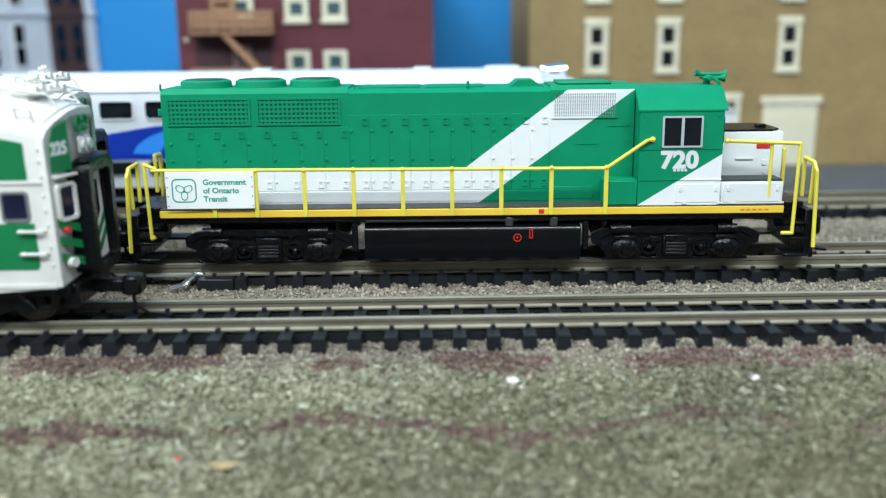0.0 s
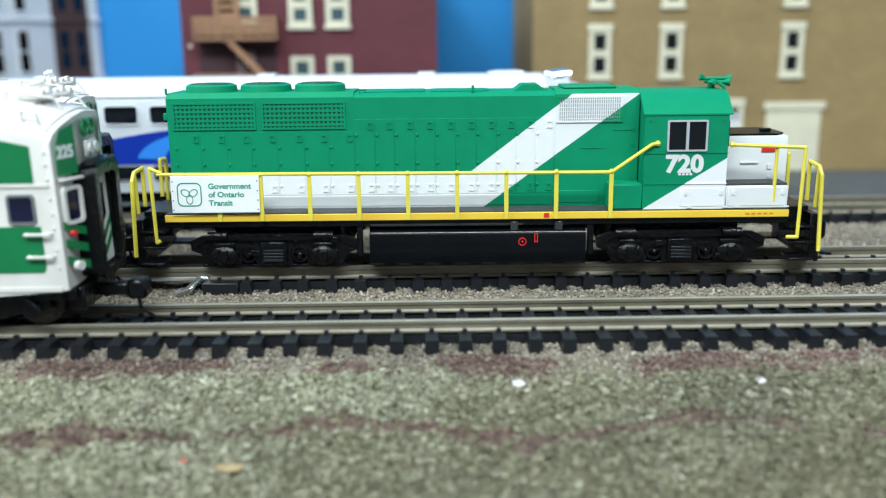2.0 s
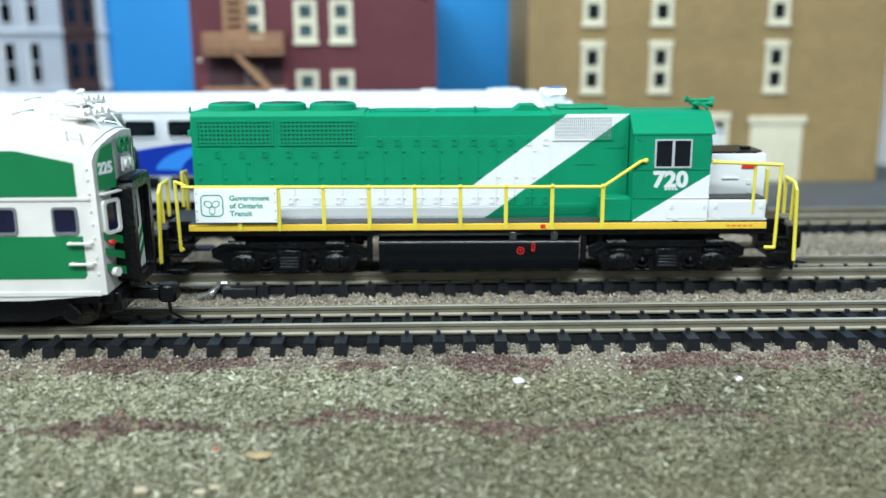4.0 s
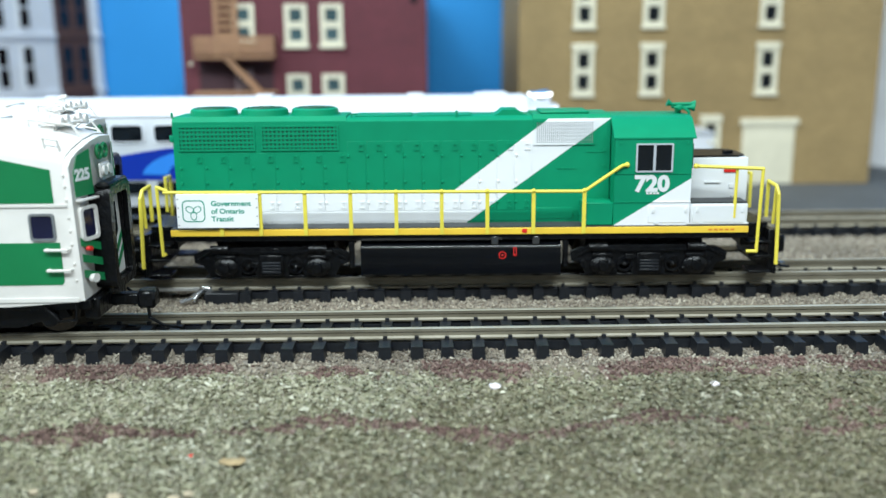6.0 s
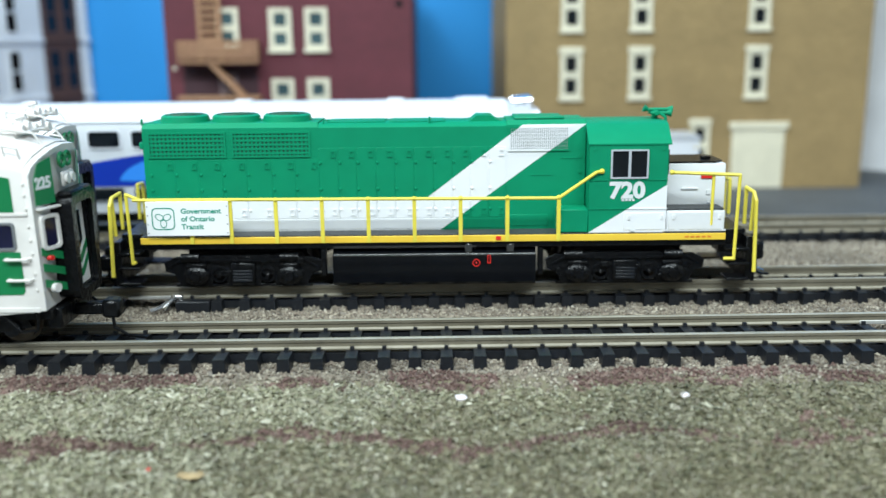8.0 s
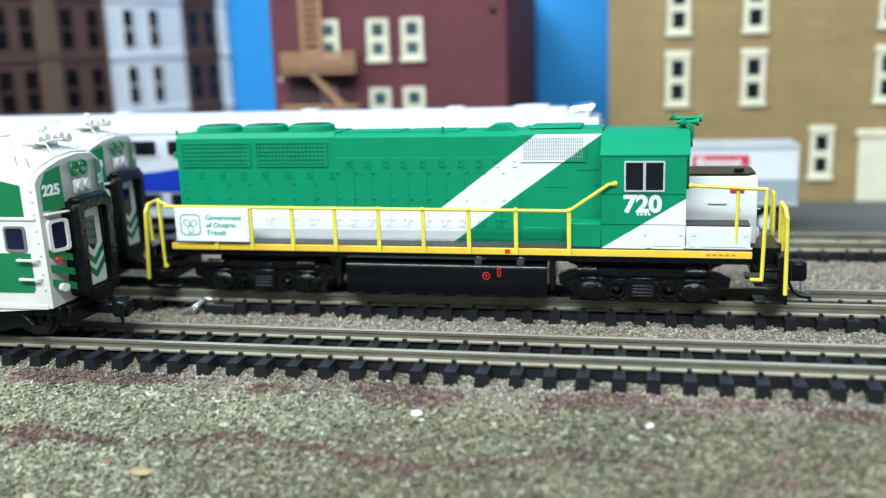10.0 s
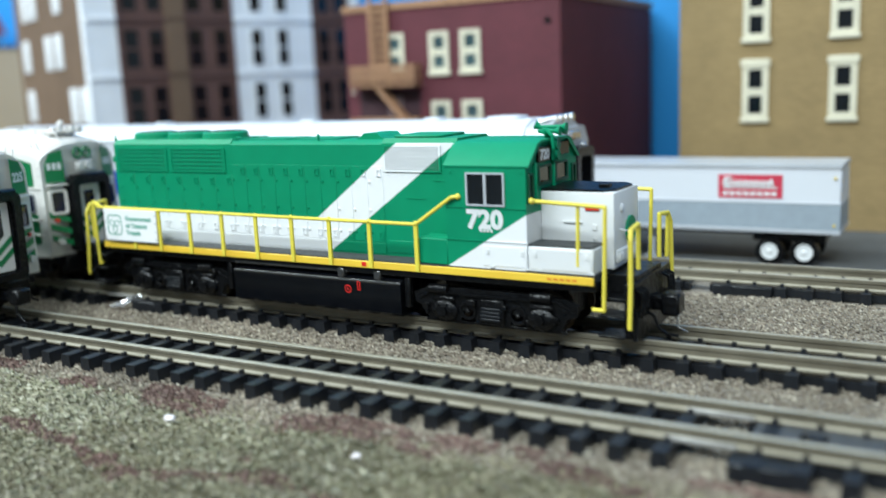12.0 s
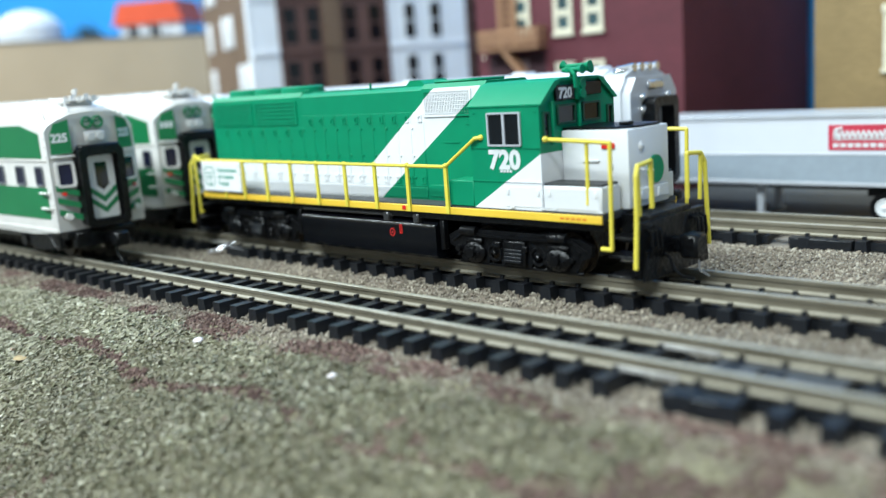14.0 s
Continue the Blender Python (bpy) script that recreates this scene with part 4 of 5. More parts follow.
# ---- bilevel coaches ----
def build_coach(x_end, yc, length, label, number):
    """A bilevel coach whose end looks along +x; z of rail head as on all tracks."""
    c = thing("bilevel_coach", (x_end, yc, 0), label, "passenger coach", "bilevel coaches")
    x0, w = x_end - length, 9.4
    def section(x, low, side, shoulder, crown):
        return [(x, yc + p, q) for p, q in ((-w, low), (w, low), (w, side), (w - 0.7, shoulder - 1.0), (w - 2.2, shoulder), (w - 5.0, crown - 0.35), (0, crown), (-w + 5.0, crown - 0.35), (-w + 2.2, shoulder), (-w + 0.7, shoulder - 1.0), (-w, side))]

    def loft(bm, rows):
        vs = [[bm.verts.new(p) for p in r] for r in rows]
        n = len(vs[0])
        for a, b in zip(vs, vs[1:]):
            for i in range(n):
                bm.faces.new([a[i], b[i], b[(i + 1) % n], a[(i + 1) % n]])
        bm.faces.new(vs[0])
        bm.faces.new(vs[-1][::-1])
        return bm

    body = part("body", loft(B(), [section(x0, 8.5, 31.2, 34.6, 35.8), section(x_end - 13, 8.5, 31.2, 34.6, 35.8), section(x_end - 1.0, 9.2, 29.7, 31.9, 33.4)]), COACH_WHITE, c, "off-white coach body")
    end = part("end_wall", loft(B(), [section(x_end - 1.0, 9.3, 29.6, 31.7, 33.2), section(x_end, 9.4, 29.4, 31.5, 33.0)]), COACH_WHITE, c, "off-white coach end")
    for k in range(9):
        xr = x_end - 16 - k * 9
        part("roof_rib", box(B(), xr, yc - 4.0, 35.4, xr + 0.7, yc + 4.0, 35.95, 0.1), COACH_WHITE, body)
    for s in (-1, 1):
        y = yc + s * w
        a, b = sorted((y - s * 0.1, y + s * 0.08))
        bm = B()
        prism(bm, [(x0 + 4, 24.2), (x_end - 3.2, 24.2), (x_end - 3.2, 29.1), (x_end - 13, 30.9), (x0 + 4, 30.9)], "y", a, b)
        part("upper_stripe", bm, COACH_GREEN, body, "green upper side band")
        bm = B()
        prism(bm, [(x0 + 4, 11.5), (x_end - 3.4, 11.9), (x_end - 3.0, 12.4), (x_end - 3.0, 18.3), (x0 + 4, 18.3)], "y", a, b)
        part("lower_stripe", bm, COACH_GREEN, body, "green lower side band")
        part("belt_rail", box(B(), x0, min(y, y + s * 0.2), 23.6, x_end - 0.9, max(y, y + s * 0.2), 24.05, 0.05), COACH_WHITE, body)
        part("skirt_rail", box(B(), x0, min(y, y + s * 0.2), 9.2, x_end - 0.9, max(y, y + s * 0.2), 9.9, 0.05), COACH_WHITE, body)
        x = x_end - 7.8
        k = 0
        while x > x0 + 8:
            lo, hi = sorted((y - s * 0.05, y + s * 0.28))
            wn = part("window", ring(B(), rbox_pts(x, 18.6, x + 4.4, 22.7, 0.6), rbox_pts(x + 0.35, 18.95, x + 4.05, 22.35, 0.45), "y", lo, hi), GREY, body, "grey framed rounded window")
            lo, hi = sorted((y - s * 0.03, y + s * 0.1))
            part("pane", prism(B(), rbox_pts(x + 0.3, 18.9, x + 4.1, 22.4, 0.45), "y", lo, hi), GLASS_BLUE, wn, "dark blue-black glass")
            x -= 10.4
            k += 1
        bm = B()
        for z in (14.2, 17.3):
            tube(bm, [(x_end - 1.4, y, z), (x_end - 1.4, y + s * 0.7, z), (x_end - 5.2, y + s * 0.7, z), (x_end - 5.2, y, z)], 0.22, 6)
        part("grab_iron", bm, COACH_WHITE, body)
        bm = B()
        for z in (12.5, 15.0, 18.0, 20.0, 22.0, 24.6, 26.6, 28.2):
            ball(bm, (x_end - 1.0, y, z), 0.26, n=6)
        part("rivet", bm, COACH_WHITE, body)
        bm = B()
        tube(bm, [(x_end - 2.2, yc + s * (w - 1.4), 31.6), (x_end - 2.2, yc + s * (w - 1.0), 33.2), (x_end - 4.6, yc + s * (w - 1.0), 33.6), (x_end - 4.6, yc + s * (w - 1.4), 31.6)], 0.16, 6)
        part("roof_grab", bm, COACH_WHITE, body)
        # end face: number panels, windows, slanted stripes, lamps
        def ey(v):
            return yc + s * v
        xe = x_end
        p0, p1 = sorted((ey(5.0), ey(8.7)))
        bm = B()
        prism(bm, [(ey(5.0), 24.9), (ey(8.7), 24.9), (ey(8.6), 28.6), (ey(7.6), 30.9), (ey(5.0), 31.6)], "x", xe - 0.02, xe + 0.1)
        pan = part("number_panel", bm, COACH_GREEN, end, "green number panel")
        if number:
            part("number", lettering(number, 2.3, (xe + 0.1, p0 + 0.25, 27.3), (0, 1, 0), (0, 0, 1), 0.06, 0.04, stretch=0.86), WHITE, pan, "white number 225")
        else:
            bm = B()
            for i in range(3):
                box(bm, xe + 0.1, p0 + 0.5 + i * 1.0, 27.6, xe + 0.15, p0 + 1.2 + i * 1.0, 29.0)
            part("number_bars", bm, WHITE, pan, "white number as bars")
        part("ledge", box(B(), xe, p0 - 0.1, 24.2, xe + 0.8, p1 + 0.1, 24.55, 0.08), COACH_WHITE, end)
        wn = part("end_window", ring(B(), rbox_pts(p0 + 0.1, 18.2, p1 - 0.1, 23.4, 0.7), rbox_pts(p0 + 0.6, 18.7, p1 - 0.6, 22.9, 0.5), "x", xe - 0.05, xe + 0.4), COACH_WHITE, end, "white framed end window")
        part("pane", prism(B(), rbox_pts(p0 + 0.5, 18.6, p1 - 0.5, 23.0, 0.5), "x", xe - 0.02, xe + 0.12), GLASS_BLUE, wn, "dark glass")
        for i in range(3):
            z = 10.6 + i * 2.4
            bm = B()
            prism(bm, [(ey(4.9), z + 2.0), (ey(4.9), z + 0.8), (ey(8.8), z + 2.2), (ey(8.8), z + 3.4)], "x", xe - 0.02, xe + 0.09)
            part("slanted_stripe", bm, COACH_GREEN, end)
        bm = B()
        cyl(bm, (xe, ey(7.6), 17.0), (xe + 0.6, ey(7.6), 17.0), 0.38, 12)
        part("marker_lamp", bm, RED, end, "small red marker lamp")
        bm = B()
        cyl(bm, (xe, ey(7.4), 12.4), (xe + 0.7, ey(7.4), 12.4), 0.7, 12)
        part("buffer_lamp", bm, COACH_WHITE, end)
    # middle: diaphragm and door
    xe = x_end
    dp = part("diaphragm", ring(B(), rbox_pts(yc - 4.6, 9.8, yc + 4.6, 25.6, 1.3), rbox_pts(yc - 3.0, 11.2, yc + 3.0, 24.0, 0.8), "x", xe - 1.6, xe + 0.9), BLACK, c, "black diaphragm frame")
    part("diaphragm_pad", box(B(), xe - 0.6, yc - 4.3, 25.4, xe + 1.6, yc + 4.3, 26.3, 0.3), BLACK, dp)
    part("diaphragm_face", ring(B(), rbox_pts(yc - 4.75, 9.6, yc + 4.75, 25.75, 1.3), rbox_pts(yc - 3.3, 10.9, yc + 3.3, 24.3, 0.9), "x", xe + 0.9, xe + 1.7), BLACK, dp)
    door = part("end_door", box(B(), xe - 0.9, yc - 2.9, 11.2, xe + 0.65, yc + 2.9, 24.0, 0.08), COACH_WHITE, end, "white end door with green chevrons")
    part("door_window", prism(B(), [(yc - 1.3, 18.0), (yc, 16.9), (yc + 1.3, 18.0), (yc + 1.3, 22.6), (yc - 1.3, 22.6)], "x", xe + 0.6, xe + 0.72), GLASS, door, "dark pointed door window")
    for z in (12.2, 14.4):
        bm = B()
        for s in (-1, 1):
            prism(bm, [(yc, z), (yc, z + 1.2), (yc + s * 2.8, z + 3.4), (yc + s * 2.8, z + 2.2)], "x", xe + 0.6, xe + 0.7)
        part("chevron", bm, COACH_GREEN, door)
    bm = B()
    for s in (-1, 1):
        torus(bm, (xe + 0.02, yc + s * 1.15, 30.7), (1, 0, 0), 1.0, 0.28, 20, 6)
    box(bm, xe - 0.02, yc - 2.0, 30.7, xe + 0.12, yc + 2.0, 31.1)
    part("round_emblem", bm, COACH_GREEN, end, "green double-ring emblem")
    bm = B()
    box(bm, xe, yc - 2.2, 26.6, xe + 0.4, yc + 2.2, 29.0, 0.3)
    for s in (-1, 1):
        cyl(bm, (xe + 0.3, yc + s * 1.0, 27.8), (xe + 0.8, yc + s * 1.0, 27.8), 0.8, 14)
    part("headlight", bm, COACH_WHITE, end, "white twin headlight")
    # roof gear: horn cluster and rails at the end
    rh = part("roof_horn", box(B(), xe - 8.0, yc - 3.4, 33.8, xe - 5.6, yc + 3.4, 35.0, 0.2), COACH_WHITE, c, "white roof horn cluster")
    for k in range(5):
        part("trumpet", cyl(B(), (xe - 8.5 + k * 0.7, yc - 2.5 + k * 1.2, 35.2), (xe - 4.5 + k * 0.5, yc - 2.5 + k * 1.2, 35.4 + 0.35 * (k % 2)), 0.35, 8, 0.75), COACH_WHITE, rh)
    bm = B()
    cyl(bm, (xe - 6.0, yc, 34.2), (xe - 6.0, yc, 37.6), 0.3, 8)
    tube(bm, [(xe - 6.8, yc, 36.8), (xe - 5.2, yc, 37.2)], 0.4, 8)
    part("antenna", bm, COACH_WHITE, rh)
    bm = B()
    for s in (-1, 1):
        tube(bm, [(xe - 9.5, yc + s * 4.0, 34.6), (xe - 9.3, yc + s * 4.0, 35.9), (xe - 2.6, yc + s * 4.0, 35.0), (xe - 1.2, yc + s * 4.0, 33.0)], 0.18, 6)
        tube(bm, [(xe - 3.6, yc + s * 4.0, 35.1), (xe - 3.2, yc + s * 1.2, 35.3), (xe - 2.4, yc, 35.3)], 0.18, 6)
    part("roof_rail", bm, COACH_WHITE, c)
    # underside
    bm = B()
    box(bm, x0 + 2, yc - 8.0, 7.6, xe - 1.5, yc + 8.0, 9.1, 0.1)
    box(bm, xe - 3.2, yc - 6.5, 5.6, xe - 0.8, yc + 6.5, 9.0, 0.3)
    part("underframe", bm, BLACK, c, "black underframe")
    for xc in (xe - 16, x0 + 16):
        tr = part("truck", box(B(), xc - 9, yc - 4, 5.4, xc + 9, yc + 4, 8.4, 0.3), BLACK, c, "black truck")
        for dx in (-8, 8):
            bm = B()
            wheelset(bm, xc + dx, yc, 3.45 + 2.7, 2.7)
            part("wheelset", bm, WHEEL, tr, "dark metal wheels")
        for s in (-1, 1):
            bm = B()
            y0, y1 = sorted((yc + s * 6.0, yc + s * 7.2))
            prism(bm, [(xc - 11, 6.2), (xc - 10, 8.0), (xc + 10, 8.0), (xc + 11, 6.2), (xc + 6, 5.4), (xc + 3, 4.6), (xc - 3, 4.6), (xc - 6, 5.4)], "y", y0, y1)
            for dx in (-8, 8):
                cyl(bm, (xc + dx, y0 - 0.4, 6.1), (xc + dx, y1 + 0.4, 6.1), 1.3, 12)
            part("side_frame", bm, BLACK, tr)
    bm = B()
    box(bm, xe - 1, yc - 1.0, 6.2, xe + 4.4, yc + 1.0, 8.0, 0.25)
    box(bm, xe + 3.4, yc - 1.6, 5.7, xe + 6.2, yc + 1.4, 8.6, 0.4)
    part("coupler", bm, BLACK, c, "black knuckle coupler")
    bm = B()
    tube(bm, [(xe + 5.0, yc - 1.2, 5.8), (xe + 5.2, yc - 1.3, 4.2), (xe + 7.4, yc - 1.6, 2.9), (xe + 10.5, yc - 2.0, 2.7)], 0.28, 6)
    tube(bm, [(xe + 0.4, yc + 3.0, 8.0), (xe + 2.5, yc + 3.2, 6.0), (xe + 5.5, yc + 3.0, 5.8)], 0.25, 6)
    part("air_hose", bm, BLACK, c, "curved black hose")
    bm = B()
    tube(bm, [(xe - 9.0, yc - 8.6, 8.8), (xe - 6.0, yc - 8.8, 6.0), (xe - 3.5, yc - 8.8, 6.2), (xe - 3.2, yc - 8.8, 9.0)], 0.22, 6)
    part("step_iron", bm, BLACK, c)
    # the end wall leans back with height, and its outer thirds are set back
    for o in c.children_recursive:
        if o.name.split(".")[0] in ("diaphragm", "diaphragm_pad", "diaphragm_face", "truck", "wheelset", "side_frame", "underframe", "coupler", "air_hose", "step_iron"):
            continue
        for v in o.data.vertices:
            t = min(1.0, max(0.0, v.co.x * 1000 / 14.0 + 1.0))
            v.co.x -= (0.03 * max(0.0, v.co.z - 0.0095) + 0.36 * max(0.0, abs(v.co.y) - 0.0047)) * t
    return c


build_coach(-48.9, TRACK_Y[0], 160, "off-white and green bilevel cab coach numbered 225 on the bank-side track", "225")
build_coach(-59.8, TRACK_Y[1], 160, "off-white and green bilevel coach standing behind the locomotive", "")


# ---- silver and blue passenger coach on the far track ----
def build_silver_coach():
    yc, x1, x0, w = TRACK_Y[2], 31.5, -150.0, 9.4
    c = thing("silver_coach", (x1, yc, 0), "silver model passenger coach with blue wave on far track", "passenger coach")
    prof = [(-w, 9.0), (w, 9.0), (w, 29.0), (w - 1.8, 32.0), (w - 5, 33.2), (-w + 5, 33.2), (-w + 1.8, 32.0), (-w, 29.0)]
    body = part("body", prism(B(), [(yc + p, q) for p, q in prof], "x", x0, x1 - 2), SILVER, c, "silver coach body")
    roof = [(-w - 0.1, 30.0), (-w + 1.7, 32.3), (-w + 5, 33.6), (w - 5, 33.6), (w - 1.7, 32.3), (w + 0.1, 30.0), (w - 2.2, 31.6), (-w + 2.2, 31.6)]
    part("roof", prism(B(), [(yc + p, q) for p, q in roof], "x", x0, x1 - 7.5), SILVER_WHITE, c, "pale silver roof")
    for x in (-4.0, -40.0, -90.0, 12.0):
        part("roof_vent", box(B(), x, yc - 2, 33.5, x + 4, yc + 2, 34.2, 0.2), SILVER_WHITE, c)
    part("roof_unit", box(B(), 13.5, yc - 3, 33.4, 20, yc + 3, 34.3, 0.3), SILVER_WHITE, c)
    ends = [(-w + 0.3, 9.2), (w - 0.3, 9.2), (w - 0.3, 28.4), (w - 2.6, 31.6), (-w + 2.6, 31.6), (-w + 0.3, 28.4)]
    end = part("end_wall", prism(B(), [(yc + p, q) for p, q in ends], "x", x1 - 2, x1), SILVER, c, "silver coach end")
    bm = B()
    for y in (-5, 5):
        for z in (27.5, 25.0):
            ball(bm, (x1 + 0.3, yc + y, z), 0.9, n=10)
    box(bm, x1, yc - 3, 29.0, x1 + 0.8, yc + 3, 30.8, 0.3)
    part("end_fitting", bm, CHROME, end)
    bm = B()
    for k, y in enumerate((-4.5, -1.5, 1.5, 4.5)):
        cyl(bm, (x1 - 6, yc + y, 33.4), (x1 - 1.5, yc + y, 33.6), 0.5, 8, 0.9)
    box(bm, x1 - 6, yc - 6, 32.2, x1 - 3, yc + 6, 33.4, 0.3)
    part("roof_gear", bm, CHROME, c, "bright metal roof gear")
    part("diaphragm", ring(B(), rbox_pts(yc - 4.8, 9.6, yc + 4.8, 27.5, 1.4), rbox_pts(yc - 3.0, 11, yc + 3.0, 25.6, 1.0), "x", x1, x1 + 3), BLACK, c, "black diaphragm frame")
    y = yc - w
    for a, b, z0, z1 in ((-82.5, -74.8, 25.3, 30.4), (-72.5, -64.8, 25.3, 30.4), (-62.6, -54.9, 25.3, 30.4)) + tuple((-52.7 + k * 9.9, -45.0 + k * 9.9, 25.3, 30.4) for k in range(8)):
        wn = part("upper_window", ring(B(), rbox_pts(a, z0 - 1.4, b, z1 - 2.2, 0.9), rbox_pts(a + 0.3, z0 - 1.1, b - 0.3, z1 - 2.5, 0.7), "y", y - 0.3, y + 0.05), SILVER_WHITE, body, "white framed window")
        part("pane", prism(B(), rbox_pts(a + 0.2, z0 - 1.2, b - 0.2, z1 - 2.4, 0.7), "y", y - 0.12, y + 0.03), GLASS, wn, "dark glass")
        wn = part("lower_window", ring(B(), rbox_pts(a, 11.6, b, 15.0, 0.7), rbox_pts(a + 0.3, 11.9, b - 0.3, 14.7, 0.5), "y", y - 0.3, y + 0.05), GREY, body)
        part("pane", prism(B(), rbox_pts(a + 0.2, 11.8, b - 0.2, 14.8, 0.5), "y", y - 0.12, y + 0.03), GLASS, wn, "dark glass")
    bm = B()
    n = 30
    lo = [(-120 + 150 * i / n, 15.2) for i in range(n + 1)]
    hi = [(-120 + 150 * i / n, 21.4 + 1.5 * math.sin((i * 5 - 52) / 9.0)) for i in range(n + 1)]
    for i in range(n):
        prism(bm, [lo[i], lo[i + 1], hi[i + 1], hi[i]], "y", y - 0.1, y + 0.05)
    part("blue_wave", bm, BLUE, body, "deep blue wave")
    bm = B()
    for i in range(16):
        a0, a1 = radians(5 * i + 10), radians(5 * i + 15)
        prism(bm, [(-52 - 14 * math.cos(a0), 15.4 + 6.8 * math.sin(a0)), (-52 - 14 * math.cos(a1), 15.4 + 6.8 * math.sin(a1)), (-52 - 8.0 * math.cos(a1), 15.4 + 5.4 * math.sin(a1)), (-52 - 8.0 * math.cos(a0), 15.4 + 5.4 * math.sin(a0))], "y", y - 0.16, y - 0.08)
    part("light_wave", bm, SKYBLUE, body, "light blue wave")
    bm = B()
    box(bm, x0, yc - 8, 6.5, x1 - 2, yc + 8, 9.1, 0.2)
    part("underframe", bm, BLACK, c)
    for xc in (x1 - 18, x0 + 18):
        tr = part("truck", box(B(), xc - 10, yc - 7, 5.0, xc + 10, yc + 7, 8.2, 0.3), BLACK, c)
        for dx in (-8, 8):
            bm = B()
            wheelset(bm, xc + dx, yc, 3.45 + 2.7, 2.7)
            part("wheelset", bm, WHEEL, tr)
    bm = B()
    box(bm, x1 - 1, yc - 1, 6.2, x1 + 5.5, yc + 1, 8.2, 0.3)
    part("coupler", bm, BLACK, c)


build_silver_coach()


# ---- box trailer on the street ----
def build_trailer():
    x0, x1, y0, y1, g = -12.0, 81.0, 245.5, 261.0, -2.7
    t = thing("semi_trailer", (x1, 253, g), "grey and white box semi-trailer with red sign parked on the street", "trailer")
    body = part("box_body", box(B(), x0, y0, 5.2, x1, y1, 20.6, 0.3), SILVER_WHITE, t, "white upper box body")
    part("lower_panel", box(B(), x0 + 0.1, y0 - 0.15, 5.3, x1 + 0.05, y1 + 0.15, 11.8, 0.1), mat("trailer_grey", (0.28, 0.33, 0.38), 0.5, var=0.05), body, "grey lower side panel")
    part("top_rail", box(B(), x0, y0 - 0.25, 19.6, x1 + 0.2, y1 + 0.25, 20.7, 0.15), SILVER, body)
    part("middle_rail", box(B(), x0, y0 - 0.22, 11.6, x1 + 0.2, y1 + 0.2, 12.0, 0.08), SILVER, body)
    part("bottom_rail", box(B(), x0, y0 - 0.3, 4.9, x1 + 0.2, y1 + 0.3, 5.8, 0.1), SILVER, body)
    sg = part("side_sign", box(B(), 54.4, y0 - 0.14, 12.8, 68.7, y0 - 0.02, 18.2), mat("faded_crimson", (0.52, 0.035, 0.07), 0.5, var=0.08), body, "red sign with white script as bars")
    bm = B()
    tube(bm, [(55.9 + 11.0 * k / 40, y0 - 0.16, 16.1 + (0.75 if 3 < k < 37 else 1.2) * math.sin(k * 1.55)) for k in range(41)], 0.26, 5)
    tube(bm, [(57.4, y0 - 0.16, 17.5), (55.9, y0 - 0.16, 17.2), (55.6, y0 - 0.16, 15.9), (57.0, y0 - 0.16, 15.5)], 0.3, 5)
    box(bm, 55.4, y0 - 0.2, 15.0, 67.6, y0 - 0.14, 15.35)
    for k in range(8):
        box(bm, 55.4 + k * 1.55, y0 - 0.2, 13.4, 56.6 + k * 1.55, y0 - 0.14, 14.3)
    part("sign_script", bm, WHITE, sg, "white script drawn as plain bars")
    bm = B()
    for z in (7.0, 17.6):
        cyl(bm, (x1 - 1.2, y0 - 0.4, z), (x1 - 1.2, y0, z), 0.3, 8)
    part("reflector", bm, mat("amber", (0.75, 0.55, 0.1), 0.3), body, "amber reflector")
    for xw in (66.0, 73.6):
        for ya, yb in ((y0 + 0.6, y0 + 3.2), (y1 - 3.2, y1 - 0.6)):
            w = part("wheel", cyl(B(), (xw, ya, g + 3.1), (xw, yb, g + 3.1), 3.1, 24), BLACK, t, "black tyre")
            bm = B()
            yo = ya - 0.06 if ya < 250 else yb + 0.06
            cyl(bm, (xw, yo, g + 3.1), (xw, yo + (0.3 if ya < 250 else -0.3), g + 3.1), 1.9, 16)
            torus(bm, (xw, yo, g + 3.1), (0, 1, 0), 1.75, 0.2, 18, 5)
            ball(bm, (xw, yo, g + 3.1), 0.7, (1, 0.5, 1), 8)
            part("hub", bm, WHITE, w, "white wheel hub")
    bm = B()
    box(bm, 62, y0 + 2, 2.6, 78, y1 - 2, 5.0, 0.2)
    box(bm, 5, y0 + 4, 3.6, 62, y1 - 4, 5.0, 0.2)
    part("bogie_frame", bm, BLACK, t)
    for y in (y0 + 3, y1 - 3):
        bm = B()
        box(bm, 37.0, y - 0.7, g + 0.4, 38.6, y + 0.7, 5.0, 0.15)
        box(bm, 36.3, y - 1.2, g, 39.3, y + 1.2, g + 0.5, 0.1)
        part("landing_leg", bm, SILVER, t)


build_trailer()


